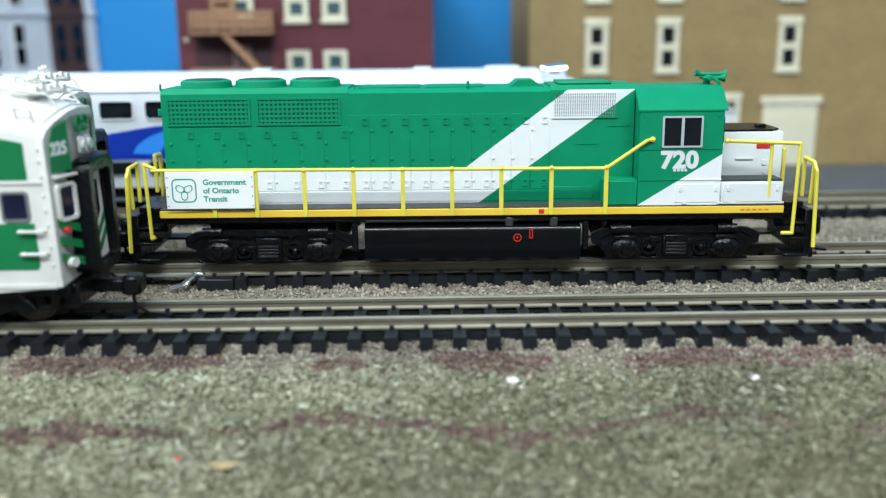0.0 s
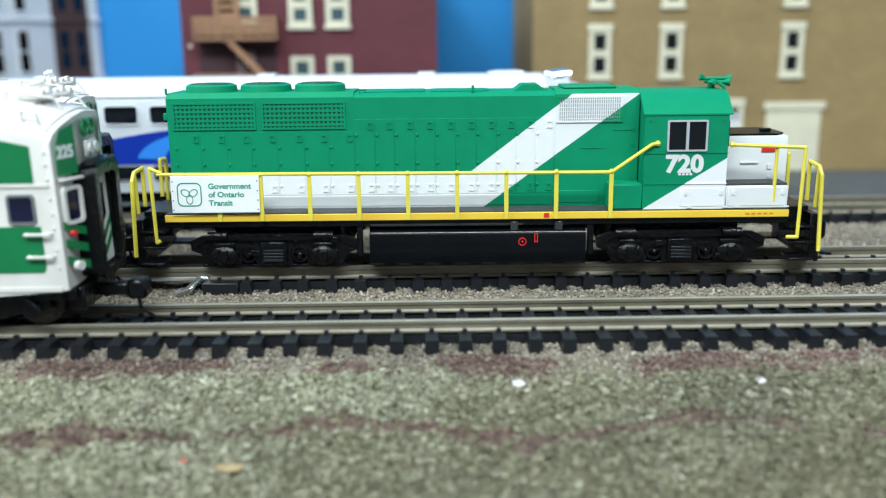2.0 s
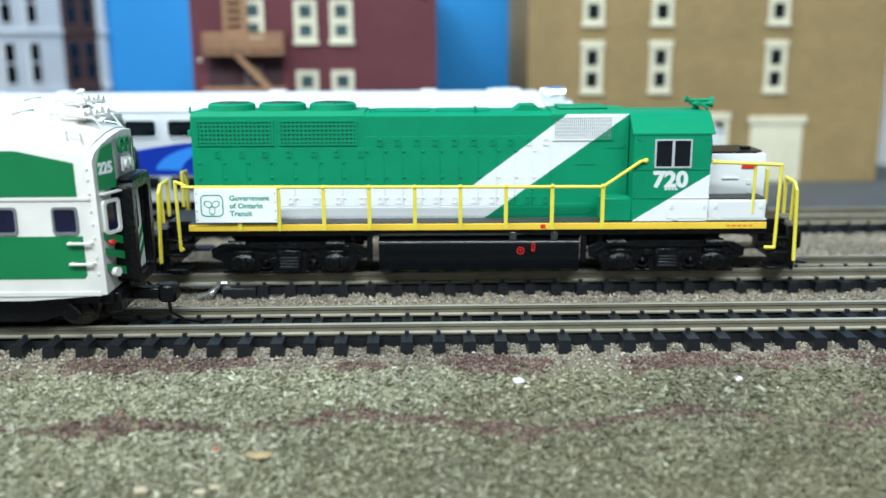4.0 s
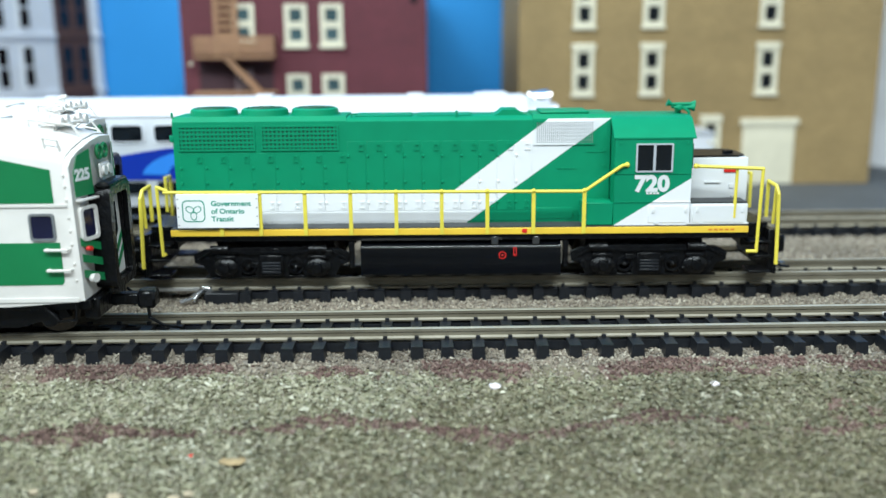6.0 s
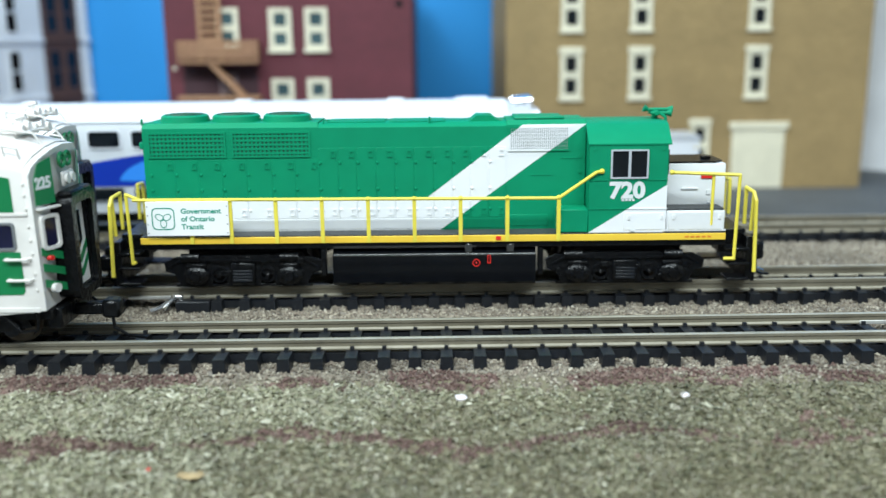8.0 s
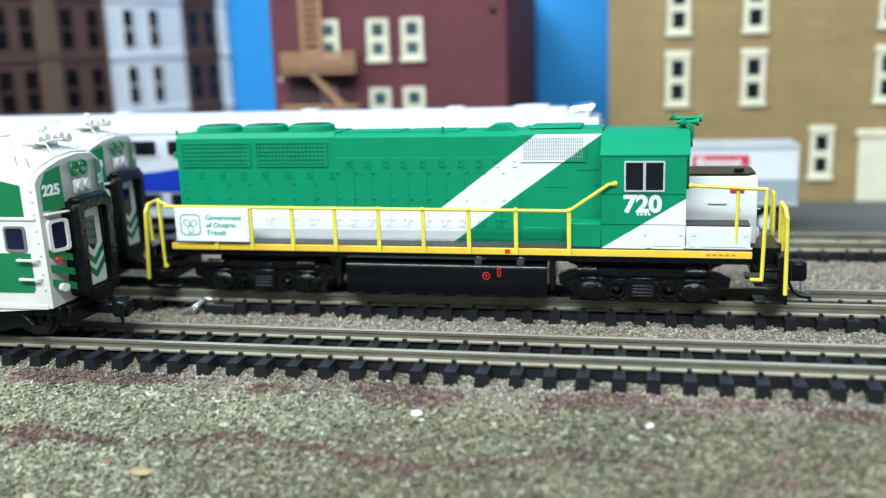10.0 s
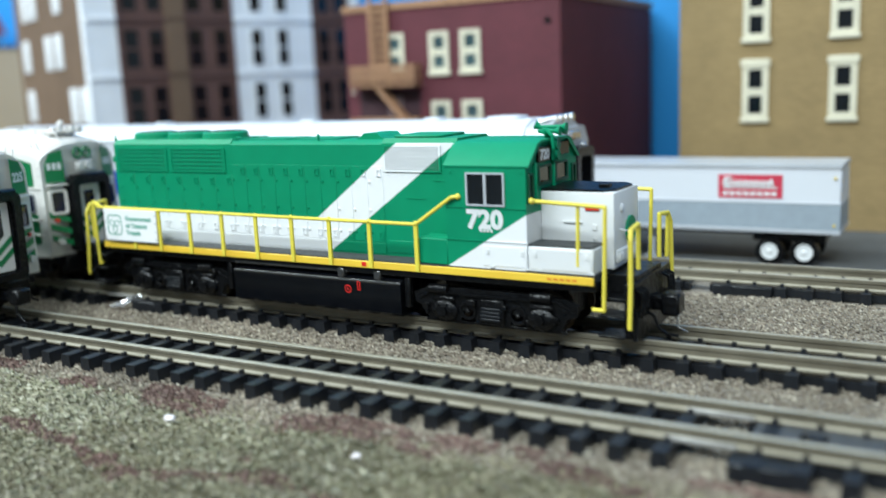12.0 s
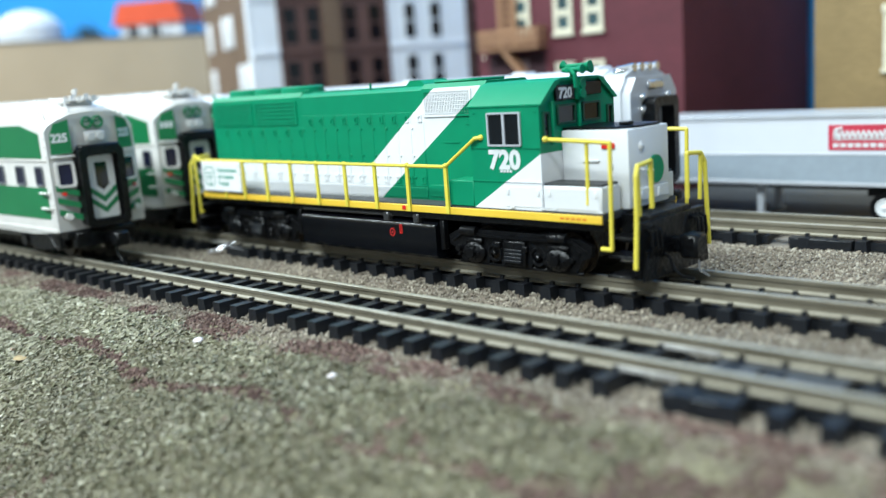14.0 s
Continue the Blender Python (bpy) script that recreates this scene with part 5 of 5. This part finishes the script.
# ---- buildings ----
def sash(par, x0, z0, x1, z1, y, trim, glass=GLASS, lintel=True):
    """A two-light window with sill and lintel on a wall that faces -y."""
    t = 0.23 * (x1 - x0)
    fr = part("window", ring(B(), [(x0, z0), (x1, z0), (x1, z1), (x0, z1)], [(x0 + t, z0 + 1.6), (x1 - t, z0 + 1.6), (x1 - t, z1 - 1.5), (x0 + t, z1 - 1.5)], "y", y - 0.5, y + 0.4), trim, par, "painted window frame")
    m = (z0 + z1) / 2
    part("meeting_rail", box(B(), x0 + t, y - 0.35, m - 1.1, x1 - t, y + 0.3, m + 1.0), trim, fr)
    part("sill", box(B(), x0 - 0.4, y - 1.0, z0 - 0.9, x1 + 0.4, y + 0.2, z0 + 0.5, 0.15), trim, fr)
    if lintel:
        part("lintel", box(B(), x0 - 0.45, y - 0.8, z1 - 0.8, x1 + 0.45, y + 0.2, z1 + 1.4, 0.2), trim, fr)
    part("pane", box(B(), x0 + t, y - 0.12, z0 + 1.6, x1 - t, y - 0.02, z1 - 1.5), glass, fr, "dark glass")


def build_maroon():
    y, x0, x1, d, top = 281.0, -75.0, 0.8, 88.0, 66.0
    h = thing("maroon_building", (x0, y, -2.7), "dark maroon brick model building with cream windows and fire escape", "building")
    wall = part("wall", box(B(), x0, y, -2.7, x1, y + d, top - 1, 0.15), MAROON, h, "maroon moulded brick wall")
    bm = B()
    ring(bm, [(x0 - 0.4, y - 0.5), (x1 + 0.4, y - 0.5), (x1 + 0.4, y + d + 0.4), (x0 - 0.4, y + d + 0.4)], [(x0 + 1.6, y + 1.5), (x1 - 1.6, y + 1.5), (x1 - 1.6, y + d - 1.6), (x0 + 1.6, y + d - 1.6)], "z", top - 1.0, top + 1.2)
    part("cornice", bm, ESCAPE, h, "brown cornice")
    part("roof", box(B(), x0 + 1, y + 1, top - 1.4, x1 - 1, y + d - 1, top - 0.6), DECK, h)
    bm = B()
    box(bm, -34, y + 6, top - 1, -25, y + 14, top + 9, 0.3)
    box(bm, -35, y + 5, top + 7.5, -24, y + 15, top + 9.3, 0.3)
    part("chimney", bm, ESCAPE, h, "brown chimney block")
    for z0, z1 in ((44.8, 57.4), (23.6, 36.2), (2.6, 15.2)):
        for xw0, xw1 in ((-43.0, -36.0), (-32.0, -25.0)):
            sash(wall, xw0, z0, xw1, z1, y, CREAM, glass=mat("bluish_pane", (0.05, 0.09, 0.10), 0.25, var=0.3, scale=120.0), lintel=False)
    sash(wall, -59.0, 45.6, -52.2, 57.6, y, CREAM, glass=mat("bluish_pane", (0.05, 0.09, 0.10), 0.25, var=0.3, scale=120.0), lintel=False)
    # flat dark sheet on the wall paints in the shade behind the stair
    part("doorway", box(B(), -70.0, y - 0.1, 26.0, -47.0, y + 0.5, 40.0), mat("recess_shade_maroon", (0.035, 0.012, 0.018), 0.8), wall, "dark flat panel painting in the shade of a recess behind the stair")
    sash(wall, -59.0, 27.5, -53.5, 38.0, y - 0.15, mat("dull_trim", (0.14, 0.10, 0.11), 0.7), lintel=False)
    part("vent_hole", cyl(B(), (-3.0, y - 0.05, 58.2), (-3.0, y + 0.3, 58.2), 1.1, 16), BLACK, wall, "round black hole in the wall")
    part("wall_chip", ball(B(), (-72.6, y, 39.5), 0.7, (1, 0.4, 0.9), 8), CREAM, wall, "pale chip of paint")
    # fire escape
    fe = part("fire_escape", box(B(), -70.3, y - 5.4, 41.0, -46.0, y, 41.9, 0.1), ESCAPE, h, "rust-brown fire escape")
    bm = B()
    for z in (43.6, 45.4, 47.2):
        box(bm, -70.3, y - 5.4, z - 0.7, -46.0, y - 4.9, z + 0.7)
        for x in (-70.3, -46.5):
            box(bm, x, y - 5.2, z - 0.7, x + 0.5, y, z + 0.7)
    for k in range(13):
        x = -70.3 + k * 2.0
        box(bm, x, y - 5.5, 41.5, x + 0.5, y - 4.9, 47.5)
    part("railing", bm, ESCAPE, fe)
    for x in (-64.0, -57.8):
        part("ladder_rail", box(B(), x - 0.6, y - 1.6, 41.5, x + 0.6, y - 0.8, top + 3.5), ESCAPE, fe)
    
    for k in range(11):
        part("rung", box(B(), -63.6, y - 1.5, 43.2 + k * 2.3, -58.2, y - 0.9, 44.4 + k * 2.3), ESCAPE, fe)
    bm = B()
    for yy in (y - 5.0, y - 2.4):
        prism(bm, [(-61.8, 41.5), (-59.6, 41.5), (-49.4, 30.6), (-51.6, 30.6)], "y", yy, yy + 0.6)
    for k in range(8):
        t = k / 8
        box(bm, -60.8 + 10.2 * t, y - 4.8, 40.4 - 10.4 * t, -59.0 + 10.2 * t, y - 2.0, 40.8 - 10.4 * t)
    part("stair", bm, ESCAPE, fe)
    part("lower_landing", box(B(), -71.0, y - 5.4, 30.0, -45.8, y, 31.2, 0.1), ESCAPE, fe)


build_maroon()


def build_tan():
    y, x0, x1, d, top = 297.0, 31.0, 150.7, 72.0, 116.0
    h = thing("tan_building", (x0, y, -2.7), "tan brick model warehouse with cream sash windows and loading door", "building")
    wall = part("wall", box(B(), x0, y, -2.7, x1, y + d, top, 0.15), TAN, h, "tan moulded brick wall")
    part("parapet", box(B(), x0 - 0.6, y - 0.6, top, x1 + 0.6, y + d + 0.6, top + 3, 0.3), TAN, h)
    for z in (28.0, 49.9, 71.8, 93.7):
        for x in (48.6, 71.2, 109.6):
            sash(wall, x + 0.2, z, x + 7.2, z + 15.2, y, CREAM)
    # loading door and small window
    dr = part("loading_door", box(B(), 106.6, y - 0.3, -2.6, 124.2, y + 0.3, 17.8, 0.1), CREAM, wall, "cream roll-up loading door")
    part("door_lintel", box(B(), 105.6, y - 1.0, 17.3, 125.2, y + 0.2, 19.6, 0.2), CREAM, dr)
    for k in range(8):
        part("door_slat", box(B(), 107.2, y - 0.42, -2.2 + k * 2.45, 123.6, y - 0.28, 0.1 + k * 2.45, 0.05), CREAM, dr)
    sash(wall, 92.4, 5.0, 99.0, 19.5, y, CREAM)


build_tan()


def build_block():
    """Corner block seen at a slant: brown and white bays along its long front, plain side with white windows. Local x runs along the front."""
    ang = math.degrees(math.atan2(0.92, 0.39))
    h = thing("corner_block", (-178, 264, -2.7), "brown and white painted model block with many tall windows", "building", turn=ang)
    z0, top = 0.0, 118.0
    L, D = 118.0, 100.0
    wall = part("wall", prism(B(), [(0, 0), (L, 0), (L - 43, D), (0, D)], "z", z0, top), BROWN_SIDE, h, "brown plain brick walls")
    fl = 21.3
    first = 29.9 - fl  # height of the lowest storey line over the base
    bays = ((0, 11, BWHITE, ()), (11, 57.8, BROWN, (16.2, 25.8, 41.6, 52.4)), (57.8, 94, BWHITE, (67.8, 79.6)), (94, 113, BROWN, (99.5, 108.0)), (113, 118, BWHITE, ()))
    for a, b, m, n in bays:
        bay = part("bay", box(B(), a + 0.02, -1.0 if m is BWHITE else -0.6, z0, b - 0.02, 0.2, top, 0.1), m, wall, "white painted bay" if m is BWHITE else "brown brick bay")
        yf = -1.0 if m is BWHITE else -0.6
        for k in range(6):
            z = first + k * fl
            part("string_course", box(B(), a, yf - 0.9, z - 0.8, b, yf + 0.1, z + 0.6, 0.15), m, bay)
            for xc in n:
                hw = 3.3 if m is BROWN else 3.0
                fr = part("window", ring(B(), [(xc - hw, z + 2.0), (xc + hw, z + 2.0), (xc + hw, z + 18.2), (xc - hw, z + 18.2)], [(xc - hw + 0.6, z + 3.2), (xc + hw - 0.6, z + 3.2), (xc + hw - 0.6, z + 17.4), (xc - hw + 0.6, z + 17.4)], "y", yf - 0.4, yf + 0.1), m, bay)
                part("pane", box(B(), xc - hw + 0.5, yf - 0.1, z + 3.1, xc + hw - 0.5, yf + 0.05, z + 17.5), GLASS, fr, "dark glass")
                part("meeting_rail", box(B(), xc - hw + 0.6, yf - 0.2, z + 9.9, xc + hw - 0.6, yf + 0.05, z + 10.6), m, fr)
    for a, b in ((11.0, 12.4), (29.6, 37.6), (56.4, 57.8)):
        part("pilaster", box(B(), a, -1.5, z0, b, -0.2, top, 0.15), BROWN_SIDE if b - a > 5 else BROWN, wall)
    # plain side (faces local -x) with pale windows
    for k, row in enumerate(((), (9, 22, 85), (36, 50, 85), (33, 68, 81), (20, 50, 64))):
        z = first + k * fl
        for v in row:
            for o in (-4.2, 0.6):
                part("side_window", box(B(), -0.7, v + o, z + 4.4, 0.1, v + o + 3.6, z + 18.0, 0.2), BWHITE, wall, "white blanked window")
    part("corner_pier", box(B(), -1.0, -1.2, z0, 0.5, 3.0, top, 0.15), BWHITE, wall, "white corner pier")
    part("roof", prism(B(), [(1, 1), (L - 2, 1), (L - 44, D - 1), (1, D - 1)], "z", top, top + 1.5), DECK, h)


build_block()


def build_beige():
    h = thing("beige_building", (-330, 330, -2.7), "long plain beige card building", "building", turn=67)
    part("wall", box(B(), -260, 20, 0, 20, 38, 71, 0.3), BEIGE, h, "plain beige wall")
    part("roof", box(B(), -262, 19.4, 71, 22, 39, 72.5, 0.3), GREY, h, "grey roof edge")


build_beige()


def build_orange_house():
    h = thing("orange_roof_house", (-372, 340, -2.7), "pale model house with a bright orange roof behind the long wall", "building", turn=30)
    part("wall", box(B(), -20, -12, 0, 20, 12, 80, 0.3), BWHITE, h, "pale walls")
    part("roof", prism(B(), [(-23, 79.5), (23, 79.5), (22, 81.5), (18, 92.0), (-18, 92.0), (-22, 81.5)], "y", -15, 13), ORANGE, h, "orange hipped roof")
    for x in (-14, 0):
        part("window", box(B(), x, -12.6, 70, x + 6, -11.9, 78, 0.2), GLASS, h)
        part("pillar", box(B(), x + 8, -14, 60, x + 10, -12, 79.5, 0.2), BWHITE, h)


def build_dome():
    h = thing("domed_tank", (-440, 291, -2.7), "white domed storage tank behind the long wall", "tank")
    bm = B()
    cyl(bm, (-440, 291, -2.7), (-440, 291, 78), 19, 40)
    part("shell", bm, BWHITE, h, "white round shell")
    bm = B()
    bmesh.ops.create_uvsphere(bm, u_segments=40, v_segments=16, radius=19.3, matrix=Matrix.Translation((-440, 291, 78)) @ Matrix.Diagonal((1, 1, 0.68, 1)))
    part("dome", bm, WHITE, h, "white dome")
    for k in range(12):
        a = k * math.pi / 6
        part("rib", tube(B(), [(-440 + 19.4 * math.cos(a) * math.cos(t), 291 + 19.4 * math.sin(a) * math.cos(t), 78 + 13.2 * math.sin(t)) for t in (0, 0.35, 0.7, 1.05, 1.5)], 0.35, 5), BWHITE, h)


def build_tree():
    """A dark little model tree whose crown shows over the wall."""
    t = thing("tree", (-420, 318, -2.7), "small dark model tree behind the long wall", "tree")
    part("trunk", cyl(B(), (-420, 318, -2.7), (-420, 318, 72), 2.0, 10, 0.8), mat("bark", (0.09, 0.06, 0.04), 0.9, var=0.3), t)
    rnd = random.Random(9)
    bm = B()
    for k in range(420):
        d = Vector((rnd.gauss(0, 1), rnd.gauss(0, 1), rnd.gauss(0, 1))).normalized() * rnd.uniform(0.3, 1.0)
        p = Vector((-420 + d.x * 11, 318 + d.y * 11, 70 + d.z * 12))
        bmesh.ops.create_icosphere(bm, subdivisions=1, radius=rnd.uniform(0.8, 1.6), matrix=Matrix.Translation(p) @ Matrix.Diagonal((1, rnd.uniform(0.6, 1), rnd.uniform(0.4, 0.8), 1)))
    part("crown", bm, mat("dark_foliage", (0.035, 0.05, 0.03), 0.9, var=0.4, scale=300.0), t)


def build_white_tank():
    """A pale upright tank past the tan building, with a faded red mark."""
    h = thing("white_tank", (186, 352, -2.7), "pale white upright tank with faded red mark beside the warehouse", "tank")
    bm = B()
    cyl(bm, (186, 352, -2.7), (186, 352, 100), 20, 48)
    part("shell", bm, mat("chalky_white", (0.66, 0.67, 0.70), 0.7, var=0.1, scale=60.0, bump=0.2), h)
    part("mark", box(B(), 165.8, 345, 36, 166.9, 351, 44, 0.2), mat("faded_red", (0.55, 0.2, 0.2), 0.7), h, "faded red mark")
    part("rim", torus(B(), (186, 352, 100), (0, 0, 1), 20, 0.6, 40, 6), BWHITE, h)


build_orange_house()
build_dome()
build_tree()
build_white_tank()


# ---- loose scatter: turf flakes, ballast grains, single stones ----
def scatter_mat(name, cols, rough=0.9, sheen=0.25):
    m = bpy.data.materials.new(name)
    m.use_nodes = True
    nt = m.node_tree
    b = nt.nodes["Principled BSDF"]
    b.inputs["Roughness"].default_value = rough
    b.inputs["Specular IOR Level"].default_value = sheen
    geo, ramp = nt.nodes.new("ShaderNodeNewGeometry"), nt.nodes.new("ShaderNodeValToRGB")
    ramp.color_ramp.interpolation = "LINEAR"
    while len(ramp.color_ramp.elements) < len(cols):
        ramp.color_ramp.elements.new(0.5)
    for i, (e, c) in enumerate(zip(ramp.color_ramp.elements, cols)):
        e.position, e.color = i / (len(cols) - 1), (*c, 1)
    nt.links.new(geo.outputs["Random Per Island"], ramp.inputs["Fac"])
    co, n = nt.nodes.new("ShaderNodeTexCoord"), nt.nodes.new("ShaderNodeTexNoise")
    n.inputs["Scale"].default_value, n.inputs["Detail"].default_value = 45.0, 3
    nt.links.new(co.outputs["Object"], n.inputs["Vector"])
    sp = nt.nodes.new("ShaderNodeMapRange")
    sp.inputs["From Min"].default_value, sp.inputs["From Max"].default_value = 0.3, 0.7
    sp.inputs["To Min"].default_value, sp.inputs["To Max"].default_value = 0.72, 1.15
    nt.links.new(n.outputs["Fac"], sp.inputs["Value"])
    mul = nt.nodes.new("ShaderNodeVectorMath")
    mul.operation = "SCALE"
    nt.links.new(ramp.outputs["Color"], mul.inputs[0])
    nt.links.new(sp.outputs[0], mul.inputs["Scale"])
    nt.links.new(mul.outputs[0], b.inputs["Base Color"])
    return m


def scatter(name, spots, shape, faces, size, stretch, material, label, category, seed, tilt=0.6):
    """Many small solid bits at the given spots (x, y, z in mm), each turned and sized at random, as one sheet of stuff."""
    rng = np.random.default_rng(seed)
    spots = np.array(spots)
    n, k = len(spots), len(shape)
    sz = rng.uniform(size[0], size[1], (n, 1, 1)) * (1 + 0.9 * (rng.random((n, 1, 1)) ** 12))
    v = np.array(shape)[None] * np.ones((n, 1, 1)) * (1 + rng.uniform(-0.3, 0.3, (n, k, 3)))
    v[:, :, 0] *= rng.uniform(1, stretch, (n, 1))
    v = v * sz
    a, t, r = rng.uniform(0, 2 * np.pi, n), rng.normal(0, tilt, n), rng.normal(0, tilt, n)
    x, y, z = v[:, :, 0], v[:, :, 1], v[:, :, 2]
    x, z = x * np.cos(t)[:, None] + z * np.sin(t)[:, None], -x * np.sin(t)[:, None] + z * np.cos(t)[:, None]
    y, z = y * np.cos(r)[:, None] - z * np.sin(r)[:, None], y * np.sin(r)[:, None] + z * np.cos(r)[:, None]
    x, y = x * np.cos(a)[:, None] - y * np.sin(a)[:, None], x * np.sin(a)[:, None] + y * np.cos(a)[:, None]
    v = (np.stack([x, y, z], -1) + spots[:, None]).reshape(-1, 3) * MM
    f = (np.array(faces)[None] + (np.arange(n) * k)[:, None, None]).reshape(-1, 3)
    me = bpy.data.meshes.new(name)
    me.from_pydata(v.tolist(), [], f.tolist())
    me.materials.append(material)
    return tagged(new(name, me), label, category, kind="stuff")


OCTA = [(0.5, 0, 0), (-0.5, 0, 0), (0, 0.5, 0), (0, -0.5, 0), (0, 0, 0.5), (0, 0, -0.5)]
OCTA_F = [(0, 2, 4), (2, 1, 4), (1, 3, 4), (3, 0, 4), (2, 0, 5), (1, 2, 5), (3, 1, 5), (0, 3, 5)]
CHIP = [(0.5, 0, 0), (-0.4, 0.28, 0), (-0.4, -0.28, 0.02), (-0.05, 0, 0.3)]
CHIP_F = [(0, 1, 2), (0, 3, 1), (1, 3, 2), (2, 3, 0)]


def scatter_all():
    rng = np.random.default_rng(11)
    turf, pale = [], []
    for x, y in zip(rng.uniform(-115, 135, 165000), rng.uniform(74, 119.5, 165000)):
        p = patch(x, y)
        if p < 0 or rng.random() < 0.25 - 0.7 * p:
            spot = (x, y, ground_z(x, y) + rng.uniform(0.0, 0.45))
            # extra pale flock towards the coaches and bank top paints in brighter light
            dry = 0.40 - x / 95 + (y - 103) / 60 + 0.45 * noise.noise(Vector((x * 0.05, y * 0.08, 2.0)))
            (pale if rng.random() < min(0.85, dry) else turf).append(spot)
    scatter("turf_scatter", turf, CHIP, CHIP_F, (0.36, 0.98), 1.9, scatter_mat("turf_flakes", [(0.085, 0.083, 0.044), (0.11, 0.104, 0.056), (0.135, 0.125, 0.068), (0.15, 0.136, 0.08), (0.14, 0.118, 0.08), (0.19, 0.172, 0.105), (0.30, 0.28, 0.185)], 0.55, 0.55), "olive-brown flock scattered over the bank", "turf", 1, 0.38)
    scatter("pale_turf_scatter", pale, CHIP, CHIP_F, (0.34, 0.90), 2.0, scatter_mat("pale_flakes", [(0.15, 0.15, 0.085), (0.22, 0.215, 0.13), (0.27, 0.262, 0.165), (0.265, 0.24, 0.18), (0.34, 0.325, 0.22), (0.52, 0.505, 0.40)], 0.55, 0.55), "pale flock scattered over the bank, denser to paint in brighter light", "turf", 4, 0.38)

    def bare(x, y):
        return noise.noise(Vector((x * 0.07, y * 0.16, 6.0))) + 0.4 * noise.noise(Vector((x * 0.3, y * 0.4, 2.0)))

    grit = []
    for x, y in zip(rng.uniform(-120, 140, 150000), rng.uniform(112.5, 204, 150000)):
        if y < 121 and (rng.random() < (119.5 - y) / 7.5 or bare(x, y) > 0.02):
            continue
        grit.append((x, y, ground_z(x, y) + rng.uniform(0.0, 0.3)))
    scatter("ballast", grit, OCTA, OCTA_F, (0.22, 0.55), 1.9, scatter_mat("ballast_grains", [(0.12, 0.10, 0.08), (0.20, 0.17, 0.135), (0.26, 0.225, 0.175), (0.19, 0.15, 0.12), (0.31, 0.275, 0.215), (0.43, 0.39, 0.32)]), "loose grey-brown ballast grains between the tracks", "ballast", 2, 1.2)
    crumbs = []
    for x, y in zip(rng.uniform(-115, 135, 95000), rng.uniform(76, 121, 95000)):
        if patch(x, y) > -0.05 and (y < 111 or bare(x, y) > -0.08):
            crumbs.append((x, y, ground_z(x, y) + 0.15))
    scatter("earth_crumbs", crumbs, OCTA, OCTA_F, (0.25, 0.65), 1.6, scatter_mat("earth_bits", [(0.07, 0.042, 0.037), (0.115, 0.07, 0.06), (0.15, 0.095, 0.08), (0.24, 0.18, 0.15)]), "maroon-brown earth crumbs on worn patches", "soil", 3, 1.2)


def stone(name, x, y, size, material, label, category, flat=0.55, seed=1):
    bm = B()
    bmesh.ops.create_icosphere(bm, subdivisions=2, radius=size)
    for v in bm.verts:
        v.co *= 1 + 0.35 * noise.noise(v.co * (1.3 / size) + Vector((seed, 0, 0)))
        v.co.z *= flat
        v.co.x *= 1.25
    z = ground_z(x, y) + 0.35
    bmesh.ops.translate(bm, verts=bm.verts, vec=(x, y, z + size * flat * 0.45))
    single(name, bm, material, (x, y, z), label, category)


scatter_all()
PALE = mat("pale_stone", (0.74, 0.68, 0.70), 0.8, var=0.1, bump=0.4)
SAND = mat("sandy_stone", (0.40, 0.33, 0.23), 0.85, var=0.15, bump=0.4)
for k, (x, y, r) in enumerate(((10.2, 113.4, 0.75), (42.0, 113.0, 0.6))):
    stone("white_pebble", x, y, r, PALE, "small white pebble on the edge of the bank", "pebble", seed=k + 3)
for k, (x, y, r) in enumerate(((-39.5, 96.0, 0.8), (-32.0, 96.0, 0.7), (-30.4, 96.8, 0.6), (-50.0, 97.0, 0.6))):
    stone("sandy_pebble", x, y, r, SAND, "small sandy pebble lying in the turf", "pebble", seed=k + 13)
stone("red_bit", -31.0, 101.6, 0.32, RED, "tiny red bit lying in the turf", "debris", seed=31)
stone("dry_leaf", -25.3, 100.8, 1.35, mat("dry_leaf_tan", (0.34, 0.25, 0.13), 0.8, var=0.2, bump=0.4), "dry tan leaf lying flat in the turf", "leaf", flat=0.16, seed=33)


def solder_blob():
    t = thing("wire_feeder", (-41.0, 154.6, 0), "twisted bright wire soldered to the rail between ties", "wire")
    bm = B()
    tube(bm, [(-41.5, 155.8, 1.9), (-41.8, 154.2, 1.6), (-43.2, 152.6, 0.6), (-45.0, 151.4, 0.2)], 0.42, 7)
    tube(bm, [(-40.6, 155.8, 1.8), (-41.9, 153.8, 1.2), (-42.6, 152.0, 0.1)], 0.3, 6)
    part("strand", bm, CHROME, t, "bright wire strand")
    bm = B()
    ball(bm, (-41.2, 155.4, 1.7), 1.0, (1.5, 0.6, 0.6), 10)
    part("solder", bm, CHROME, t, "lump of solder")
    part("tie_stub", box(B(), -40.8, 152.9, -0.75, -34.6, 155.2, 1.4, 0.15), TIE, t, "black joined tie ends")


solder_blob()
